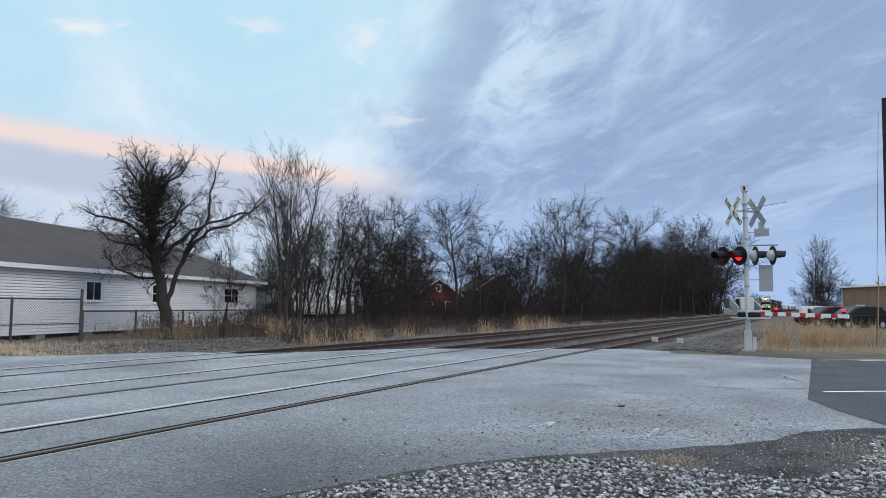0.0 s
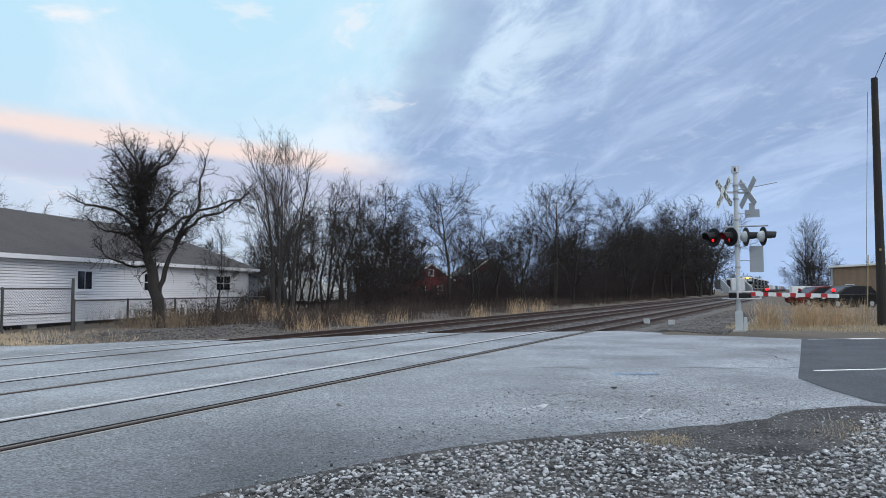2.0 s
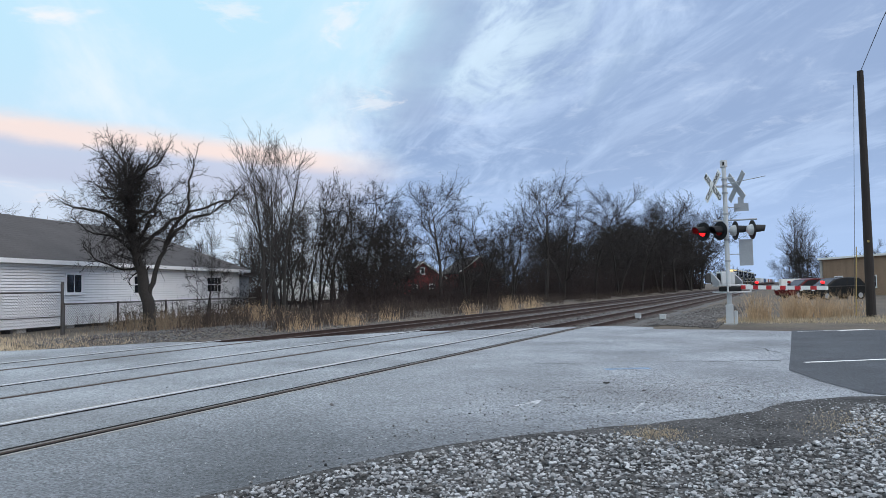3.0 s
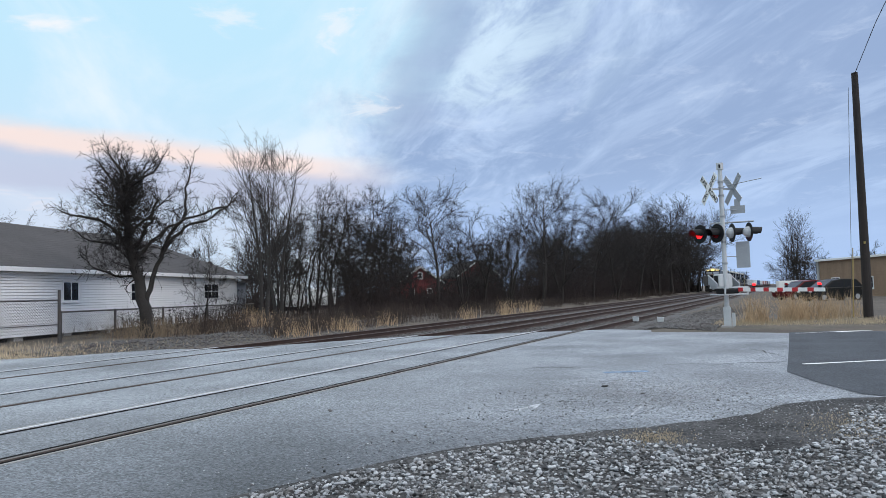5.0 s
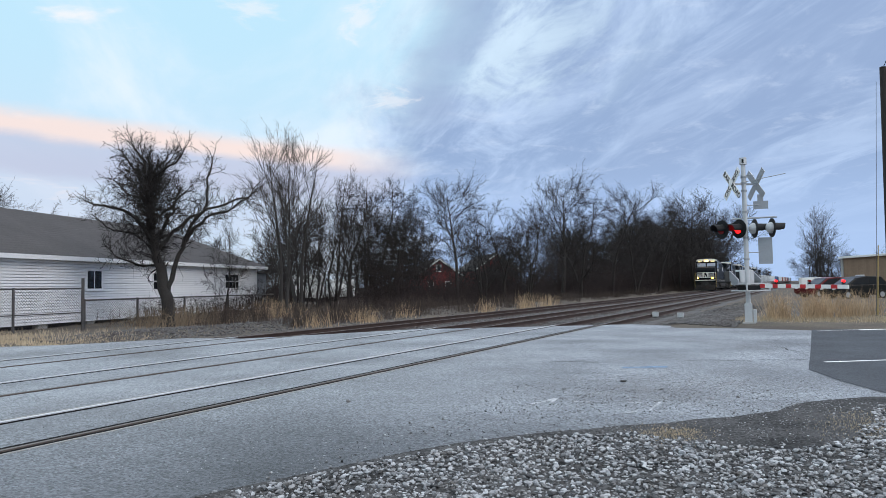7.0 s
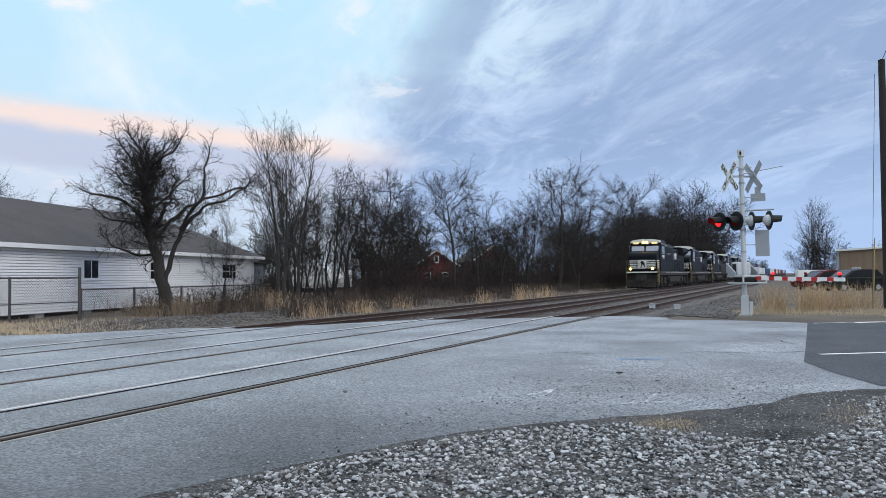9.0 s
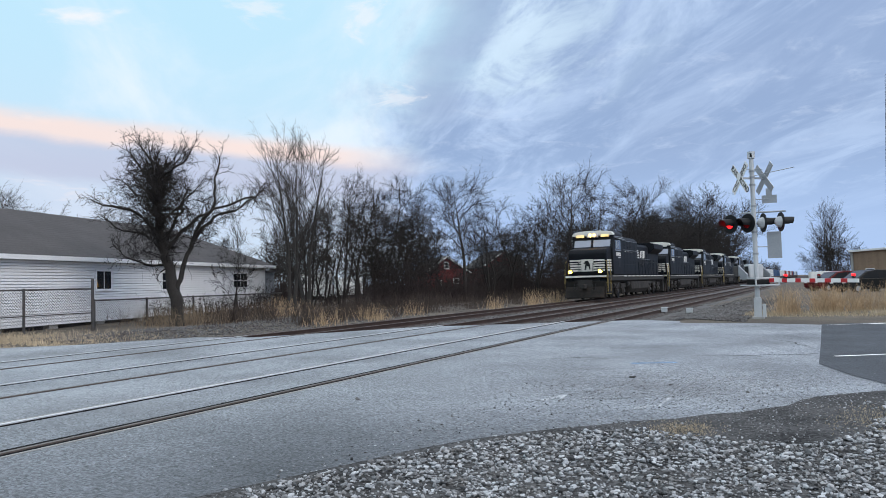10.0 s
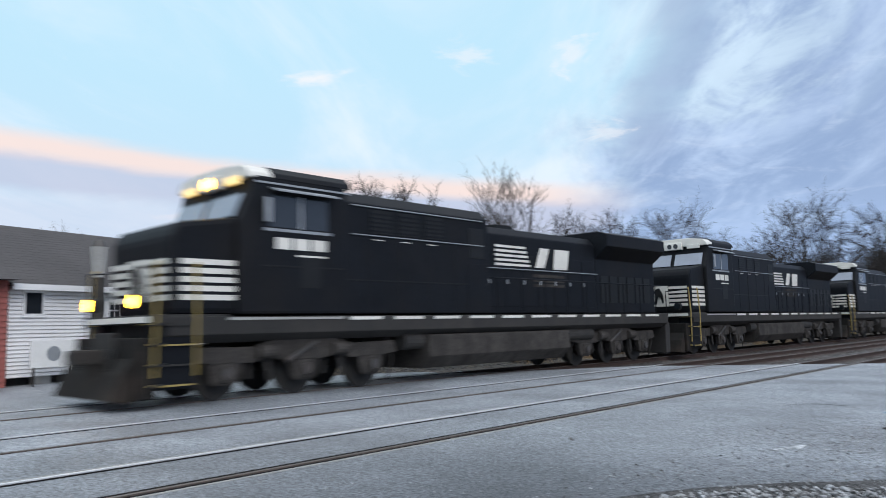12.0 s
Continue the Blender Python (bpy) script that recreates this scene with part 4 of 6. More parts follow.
def build_brush():
    rng = random.Random(29)

    def cloud(n, cx, cy, sx, sy):
        out = []
        for _ in range(n):
            x, y = rng.gauss(cx, sx), rng.gauss(cy, sy)
            out.append((x, y, max(terrain(x, y), -0.25)))
        return out

    # tan tall grass by the signal and along the far ballast shoulder
    for cx, cy, sx, sy, n in ((-1.3, 28.6, .15, .4, 130), (-.95, 28.9, .10, .3, 60), (-.1, 29.8, .22, .4, 170), (.35, 30.2, .22, .4, 170), (.95, 30.6, .2, .4, 110), (1.5, 31.4, .3, .5, 110), (2.1, 33.0, .35, .5, 70)):
        stems("tall_grass", cloud(n, cx, cy, sx, sy), "reed", "clump of tall dry tan grass by the gate", rng.randint(0, 999), 1.15, .008, 2, "grass")
    for cx, cy, n, h in ((-24.0, 29.0, 110, 1.1), (-18.6, 25.2, 60, 1.0), (-18.9, 29.2, 130, 0.8), (-18.0, 42.0, 60, 1.1), (-17.9, 48.5, 120, 1.3), (-17.8, 53.0, 90, 1.2), (-19.0, 33.0, 60, 0.8)):
        stems("tall_grass", cloud(n, cx, cy, .35, .6), "reed", "clump of tall dry tan grass beside the ballast", rng.randint(0, 999), h, .011, 1, "grass")
    # short dead grass
    short = []
    for _ in range(7000):
        x = rng.uniform(-33, -19)
        y = 12.3 + abs(rng.gauss(0, 2.2)) + max(0, (x + 21)) * .6
        short.append((x, y, terrain(x, y)))
    for _ in range(3500):
        x, y = rng.uniform(-2.5, 7), 26.2 + abs(rng.gauss(0, 1.6)) + rng.uniform(0, 2)
        if inside(FAR_EDGE + NEAR_EDGE, x, y):
            continue
        short.append((x, y, terrain(x, y)))
    stems("dead_grass", short, "dry_grass", "short dead tan grass on the verge", 5, .16, .010, 1, "grass")
    tuft = [(rng.gauss(-1.25, .16), rng.gauss(7.35, .2), 0.0) for _ in range(1600)] + [(rng.gauss(.5, .25), rng.gauss(8.4, .45), 0.0) for _ in range(2000)]
    stems("dead_grass", tuft, "dry_grass", "flattened dead grass tuft among the gravel", 6, .045, .004, 2, "grass")
    # brown weeds at the foot of the trees and along the woods
    weeds = []
    for _ in range(14000):
        y = 21 + rng.random() ** 1.5 * 120
        x = -18.8 - abs(rng.gauss(0, 2.6)) - (2.4 if y < 24 else 0)
        if noise.noise((x * .5, y * .35, 4.0)) < rng.uniform(-.25, .25):
            continue
        weeds.append((x, y, terrain(x, y)))
    stems("brown_weeds", weeds, "brown_weed", "dead brown weeds and brambles along the track", 7, .95, .011, 4, clumpy=.9)
    near = [(rng.gauss(-22.7, .9), rng.gauss(21.6, 1.3), 0) for _ in range(420)] + [(rng.uniform(-25.5, -21.8), rng.uniform(21, 31), 0) for _ in range(380)]
    stems("dead_weeds", near, "dry_weed", "dead tan weeds at the foot of the gnarled tree", 8, 1.0, .008, 3)
    vine = [(rng.uniform(-26.6, -24.6), rng.uniform(22.5, 31), 0.3) for _ in range(260)]
    stems("bramble", vine, "twig", "dark bramble tangled along the fence", 9, 1.5, .012, 8, clumpy=.8)
    for n, ya, yb, h, w, back in ((6500, 34, 84, 2.3, .014, 0), (7500, 80, 190, 4.6, .024, 0), (1800, 40, 120, 3.6, .03, 24)):
        brush = []
        for _ in range(n):
            y = ya + rng.random() * (yb - ya)
            x = -20.6 - rng.random() ** 1.4 * 13 - (2.0 if y < 70 else 0) - back
            if x < -24.5 and -.80 < x / y < -.63 and y < 56 and rng.random() < .8:
                continue
            brush.append((x, y, terrain(x, y)))
        stems("undergrowth", brush, "twig_red", "dark leafless undergrowth below the woods", n, h, w, 9, clumpy=1.1)


# ======== houses ========
def window(parent, y, z, w, h, panes, label=""):
    """A framed window in a wall whose face is the plane x = 0, outside towards +x. y, z: centre."""
    win = part("window", box(.0, .035, y - w / 2 - .07, y + w / 2 + .07, z - h / 2 - .07, z + h / 2 + .07, .008), M["trim"], parent, label)
    nx, nz = panes
    for i in range(nx):
        for j in range(nz):
            y0, y1 = y - w / 2 + w * i / nx + .022, y - w / 2 + w * (i + 1) / nx - .022
            z0, z1 = z - h / 2 + h * j / nz + .018, z - h / 2 + h * (j + 1) / nz - .018
            part("pane", box(.030, .038, y0, y1, z0, z1), M["glass"], win)
    part("sill", box(.0, .07, y - w / 2 - .10, y + w / 2 + .10, z - h / 2 - .10, z - h / 2 - .065, .006), M["trim"], win)


def build_white_house():
    # local frame: y along the long wall, x out of it towards the tracks
    m = Matrix.Translation((-27.14, 18.15, 0)) @ pose(0, 0, 0, 0, 0, 15.72)
    house = empty("white_house", m, "long low white clapboard house with a brown shingle roof", "house")
    y0, y1, ze, deep = -11.75, 20.3, 2.92, 9.0
    part("wall", box(-deep, -.06, y0, y1, 0.30, ze), M["siding"], house, "white clapboard wall")
    course = mesh_of(prism([(-.06, .004), (.022, 0), (.026, .012), (.004, .100), (-.06, .100)], "y", y0, y1), "siding_board", M["siding"])
    n = int((ze - .28) / .116)
    for k in range(n):
        o = new("siding_board", course)
        o.parent = house
        o.location = (0, 0, .24 + .116 * k)
    part("corner_board", box(-.1, .03, y1 - .09, y1 + .01, .22, ze, .006), M["trim"], house)
    # near-black block paints the shade in the gap below the wall
    part("foundation", box(-deep + .2, -.35, y0 + .1, y1 - .1, -.15, .30), M["dark"], house, "near-black block as the shade of the crawl space under the house")
    for k in range(11):
        y = y0 + 1.2 + 2.9 * k
        part("pier", box(-.42, -.06, y - .25, y + .25, -.12, .24, .015), M["concrete"], house, "grey concrete pier")
    # roof: long slope with a hipped end
    zr, out = 5.35, .38
    roof = bmesh.new()
    a = [roof.verts.new(c) for c in ((out, y0 - .1, ze + .02), (out, y1 + out + .7, ze + .02), (-deep - out, y1 + out + .7, ze + .02), (-deep - out, y0 - .1, ze + .02),
                                     (-deep / 2, y0 - .1, zr), (-deep / 2, y1 - 3.9, zr))]
    for f in ((0, 1, 5, 4), (1, 2, 5), (2, 3, 4, 5), (0, 4, 3), (0, 3, 2, 1)):
        roof.faces.new([a[i] for i in f])
    bmesh.ops.recalc_face_normals(roof, faces=roof.faces[:])
    part("roof", roof, M["shingle"], house, "brown asphalt shingle roof")
    strip = mesh_of(box(-.0, .012, y0 - .1, y1 + .9, 0, .0018), "shingle_course", M["shingle"])
    slope = math.atan2(zr - ze - .02, deep / 2 + out)
    for k in range(1, 22):
        s = k / 22
        o = new("shingle_course", strip)
        o.parent = house
        o.location = (out - s * (out + deep / 2), -s * 0.0, ze + .022 + s * (zr - ze - .02))
        o.rotation_euler = (0, slope, 0)
        o.scale = (6, 1 - .12 * s, 1)
    part("fascia", box(out - .02, out + .015, y0 - .1, -5.8, ze - .13, ze + .05, .004), M["trim"], house, "white fascia board")
    part("fascia", box(out - .02, out + .015, -3.1, y1 + .95, ze - .13, ze + .05, .004), M["trim"], house, "white fascia board")
    part("fascia", box(out - .03, out + .0, -5.8, -3.1, ze - .10, ze + .03, .004), M["dark"], house, "bare dark stretch where the fascia is missing")
    part("soffit", box(-.03, out - .02, y0, y1 + .8, ze - .12, ze - .09), M["trim"], house)
    window(house, 4.04, 2.02, .98, .80, (2, 1), "white double casement window")
    window(house, 8.95, 1.98, .85, .84, (2, 2), "white window half hidden by the tree")
    window(house, 16.85, 2.0, 1.70, .84, (4, 2), "white window with small panes")
    window(house, -8.15, 2.22, .46, .58, (2, 2), "small white window")
    window(house, -10.98, 2.42, .56, .66, (1, 1), "white window with one dark pane")
    part("meter_box", box(.02, .2, -6.85, -6.45, .45, 1.02, .02), M["grey_metal"], house, "grey utility meter box")
    part("conduit", rod([(.06, -8.6, .3), (.06, -8.6, 1.65), (.06, -4.4, 1.72)], .012), M["grey_metal"], house)
    # annex at the far end
    part("annex_wall", box(-6.0, -.5, y1, y1 + 2.6, 0.0, 2.55), M["grey_metal"], house, "grey sheet-metal annex wall")
    part("annex_roof", box(-6.2, -.3, y1, y1 + 2.8, 2.55, 2.66), M["shingle"], house)
    red = empty("red_building", Matrix.Translation((-27.14, 18.15, 0)) @ pose(0, 0, 0, 0, 0, 15.72) @ pose(0, -11.8, 0), "faded red clapboard building beside the white house", "building")
    part("wall", box(-8, .25, -9, -.12, -.05, 3.1), M["red_brick"], red)
    board = mesh_of(prism([(0, 0), (.03, 0), (.008, .17), (0, .17)], "y", -9, -.12), "board", M["red_brick"])
    for k in range(18):
        o = new("board", board)
        o.parent = red
        o.location = (.25, 0, .0 + .171 * k)
    part("roof", prism([(.8, 3.05), (-3.9, 5.2), (-8.6, 3.05)], "y", -9.4, -.05), M["shingle"], red)
    board = empty("banner", Matrix.Translation((-27.14, 18.15, 0)) @ pose(0, 0, 0, 0, 0, 15.72) @ pose(.9, -10.9, 0), "white rectangular sign panel leaning before the house", "sign")
    part("panel", box(-.02, .02, -.72, .72, .52, 1.30, .008), M["white"], board)
    for s in (-.6, .6):
        part("stake", box(-.025, .02, s - .02, s + .02, -.1, .55), M["pole_wood"], board)
    e = bmesh.new()
    bmesh.ops.create_circle(e, cap_ends=True, segments=24, radius=.22)
    bmesh.ops.transform(e, matrix=pose(.024, .0, .92, 90, 0, 90), verts=e.verts)
    part("emblem", e, M["grey_metal"], board, "round grey-green emblem")


def gable_house(name, m, w, d, eave, ridge, wall, roof, label, windows=()):
    """A small house, its gable towards +x."""
    h = empty(name, m, label, "house")
    part("wall", prism([(-w / 2, -.2), (w / 2, -.2), (w / 2, eave), (0, ridge - .12), (-w / 2, eave)], "x", -d, 0), M[wall], h)
    for s in (-1, 1):
        part("roof", prism([(0, ridge), (s * (w / 2 + .35), eave - .12), (s * (w / 2 + .35), eave + .02), (0, ridge + .14)], "x", -d - .3, .35), M[roof], h)
        part("bargeboard", prism([(0, ridge - .06), (s * (w / 2 + .35), eave - .18), (s * (w / 2 + .35), eave + .0), (0, ridge + .12)], "x", .352, .38), M["trim"], h, "white bargeboard")
    for y, z, ww, hh in windows:
        window(h, y, z, ww, hh, (1, 2))
    return h


def build_far_houses():
    gable_house("red_house", pose(-35.4, 69.5, -.3, 0, 0, -50), 4.6, 7, 2.9, 4.6, "red_wall", "shingle", "dark red wooden house with white trim among trees", [(-.9, 1.8, .5, .9), (1.0, 1.8, .5, .9), (0, 3.7, .4, .6)])
    gable_house("red_barn", pose(-35.2, 85.0, -.3, 0, 0, -50), 5.4, 9, 3.7, 5.7, "red_wall", "shingle", "dark red barn with white gable trim among trees", [(-1.8, 1.7, 1.0, 1.0), (1.5, 1.7, 1.0, 1.0)])
    b = empty("brick_building", pose(2.65, 85.0, -.2, 0, 0, 205.8), "low tan brick building with a flat roof", "building")
    # y runs along the long wall away from its far corner, x out of it
    part("wall", box(-16, 0, 0, 45, -.5, 3.75), M["tan_brick"], b)
    part("roof_edge", box(-16.2, .25, -.25, 45.2, 3.75, 3.95, .02), M["white"], b, "white roof edge")
    part("end_pilaster", box(-.3, .1, -.12, .25, -.5, 3.7), M["concrete"], b)
    for y, w in ((3.2, 1.4), (8.6, 1.6), (13.4, 1.2), (19, 1.2)):
        window(b, y, 1.5, w, 1.0, (2, 2), "white window")
    row = mesh_of(box(0, .012, 0, 45, 0, .06), "brick_course", M["tan_brick"])
    for k in range(26):
        o = new("brick_course", row)
        o.parent = b
        o.location = (0, 0, .1 + .14 * k)
    for x, y, w, l, h, nm in ((-37.4, 49.5, 2.3, 5.0, 2.3, "white box truck"), (-37.5, 54.3, 2.1, 4.2, 1.9, "pale grey box van")):
        truck = empty("box_truck", pose(x, y, 0, 0, 0, 40), nm + " parked behind the brush", "truck")
        part("cargo_box", box(-w / 2, w / 2, -l / 2, l / 2, .75, h + .3, .04), M["white"], truck)
        part("cab", prism([(l / 2, .5), (l / 2 + 1.7, .5), (l / 2 + 1.7, 1.2), (l / 2 + 1.2, 2.1), (l / 2, 2.2)], "x", -w / 2 + .1, w / 2 - .1, .06), M["white"], truck)
        part("windscreen", prism([(l / 2 + 1.68, 1.25), (l / 2 + 1.22, 2.05), (l / 2 + 1.26, 2.07), (l / 2 + 1.72, 1.27)], "x", -w / 2 + .25, w / 2 - .25), M["glass"], truck)
        part("chassis", box(-.5, .5, -l / 2, l / 2 + 1.5, .45, .75), M["black"], truck)
        for sx in (-1, 1):
            for yy in (-l / 2 + 1.0, l / 2 + .9):
                part("wheel", cyl((sx * (w / 2 - .25), yy, .42), (sx * (w / 2), yy, .42), .42, n=18), M["black"], truck)
    van = empty("white_trailer", pose(-.3, 100, 0, 0, 0, 8), "white box trailer parked in the distance", "trailer")
    part("body", box(-1.2, 1.2, -1.0, 1.0, .6, 1.75, .04), M["white"], van)
    for sx in (-.5, .5):
        part("wheel", cyl((sx, -1.0, .38), (sx, -.75, .38), .38, n=16), M["black"], van)
        part("wheel", cyl((sx, .75, .38), (sx, 1.0, .38), .38, n=16), M["black"], van)
    part("drawbar", box(1.2, 2.2, -.06, .06, .5, .62), M["galv"], van)


def build_car(x, y, turn, paint, label, name="car"):
    car = empty(name, pose(x, y, 0, 0, 0, turn), label, "car")
    # x along the car, nose to -x
    lower = prism([(-2.3, .45), (-2.32, .75), (-2.2, .92), (-1.25, 1.03), (2.15, 1.06), (2.32, .9), (2.32, .4), (2.0, .28), (-2.1, .28)], "y", -.9, .9, .05)
    body = part("body", lower, M[paint], car)
    part("cabin", prism([(-1.3, 1.0), (-.45, 1.56), (.3, 1.66), (1.5, 1.62), (2.15, 1.05)], "y", -.78, .78, .06), M[paint], car)
    for s in (-1, 1):
        part("side_window", prism([(-1.0, 1.06), (-.4, 1.48), (.42, 1.55), (.42, 1.06)], "y", s * .775, s * .792), M["glass"], body)
        part("side_window", prism([(.5, 1.06), (.5, 1.55), (1.35, 1.52), (1.8, 1.08)], "y", s * .775, s * .792), M["glass"], body)
        part("headlight", box(-2.32, -2.1, s * .62 - .17, s * .62 + .17, .72, .86, .03), M["white"], body)
        part("tail_light", box(2.2, 2.34, s * .70 - .13, s * .70 + .13, .78, 1.0, .02), M["red_lens"], body)
        for xx in (-1.42, 1.42):
            w = part("wheel", cyl((xx, s * .68, .34), (xx, s * .92, .34), .34, n=20), M["black"], car)
            part("rim", cyl((xx, s * .915, .34), (xx, s * .935, .34), .19, n=14), M["grey_metal"], w, "alloy rim")
    part("windscreen", prism([(-1.26, 1.04), (-.46, 1.54), (-.5, 1.57), (-1.31, 1.06)], "y", -.68, .68), M["glass"], car)
    return car


# ======== fences, poles, signal ========
def build_fence():
    """Chain-link fence before the house, taller stretch first."""
    f = empty("chain_link_fence", Matrix.Identity(4), "rusty chain-link fence with dark posts before the house", "fence")
    tall = [(-23.6, 12.6), (-24.1, 15.7), (-24.35, 18.5)]
    low = [(-24.35, 18.6), (-24.9, 21.5), (-25.9, 25.0), (-27.0, 29.0), (-28.2, 34.0)]
    V, F = [], []

    def mesh_wires(a, b, z0, z1):
        L = math.hypot(b[0] - a[0], b[1] - a[1])
        h = z1 - z0
        step = .105
        k = -int(h / step)
        while k * step < L:
            for s in (0, 1):
                u0, w0 = k * step, 0.0
                u1, w1 = u0 + h, h
                if u0 < 0:
                    w0, u0 = -u0, 0.0
                if u1 > L:
                    w1, u1 = w1 - (u1 - L), L
                if w1 > w0:
                    za, zb = (z0 + w0, z0 + w1) if s == 0 else (z1 - w0, z1 - w1)
                    pa = Vector((a[0] + (b[0] - a[0]) * u0 / L, a[1] + (b[1] - a[1]) * u0 / L, za))
                    pb = Vector((a[0] + (b[0] - a[0]) * u1 / L, a[1] + (b[1] - a[1]) * u1 / L, zb))
                    add_tube(V, F, [pa, pb], .0042, .0042, 3)
            k += 1

    for pts, h in ((tall, 1.62), (low, 1.18)):
        for a, b in zip(pts, pts[1:]):
            mesh_wires(a, b, .08, h)
            part("top_rail", cyl((*a, h), (*b, h), .034, n=7), M["galv"], f)
            if h > 1.3:
                part("mid_rail", cyl((*a, h * .45), (*b, h * .45), .020, n=7), M["galv"], f)
            steps = max(1, round(math.hypot(b[0] - a[0], b[1] - a[1]) / 3.0))
            for k in range(steps):
                x, y = a[0] + (b[0] - a[0]) * k / steps, a[1] + (b[1] - a[1]) * k / steps
                part("post", cyl((x, y, -.2), (x, y, h + .05), .045, n=8), M["galv"], f)
    part("post", cyl((-24.3, 18.5, -.2), (-24.3, 18.5, 2.0), .058, .052, n=10), M["galv"], f, "dark corner post")
    w = py_part("chain_link", V, F, M["galv"], f, "woven wire mesh")
    sign = empty("fence_sign", pose(-23.78, 13.9, 1.0, 0, 0, 9), "white warning sign with red marks on the fence", "sign")
    part("plate", box(.03, .04, -.42, .42, 0, .55, .004), M["white"], sign)
    for k, (a, b) in enumerate(((-.3, .3), (-.22, .22))):
        part("red_bar", box(.041, .044, a, b, .30 - .14 * k, .36 - .14 * k), M["red_stripe"], sign)
    stub = empty("stub_pole", pose(-23.5, 9.2, 0), "weathered grey timber stub pole by the house", "pole")
    part("shaft", cyl((0, 0, -.2), (0, 0, 3.2), .19, .17, 12), M["bark_grey"], stub)
    part("sleeve", cyl((0, 0, 3.2), (0, 0, 4.15), .18, .27, 12), M["concrete"], stub, "pale flared sleeve")
    part("cap", cyl((0, 0, 4.15), (0, 0, 4.35), .24, .16, 12), M["galv"], stub)
    for s in (0.6, 1.5):
        part("band", cyl((0, 0, s), (0, 0, s + .06), .2, .2, 12), M["galv"], stub)
    tank = empty("air_conditioner", Matrix.Translation((-27.14, 18.15, 0)) @ pose(0, 0, 0, 0, 0, 15.72) @ pose(.8, -6.3, .0), "white outdoor air-conditioning unit beside the house", "appliance")
    part("case", box(-.22, .22, -.3, .3, .05, .62, .03), M["silver"], tank)
    part("grille", box(.22, .23, -.24, .24, .12, .56), M["grey_metal"], tank)
    part("base", box(-.35, .35, -.5, .5, -.1, .05), M["concrete"], tank)


def text_mesh(body, size):
    cu = bpy.data.curves.new("letters", "FONT")
    cu.body, cu.size, cu.align_x, cu.align_y = body, size, "CENTER", "CENTER"
    cu.extrude, cu.offset = .002, .004
    tmp = bpy.data.objects.new("letters", cu)
    me = bpy.data.meshes.new_from_object(tmp)
    bpy.data.objects.remove(tmp)
    return me


LENSES = []


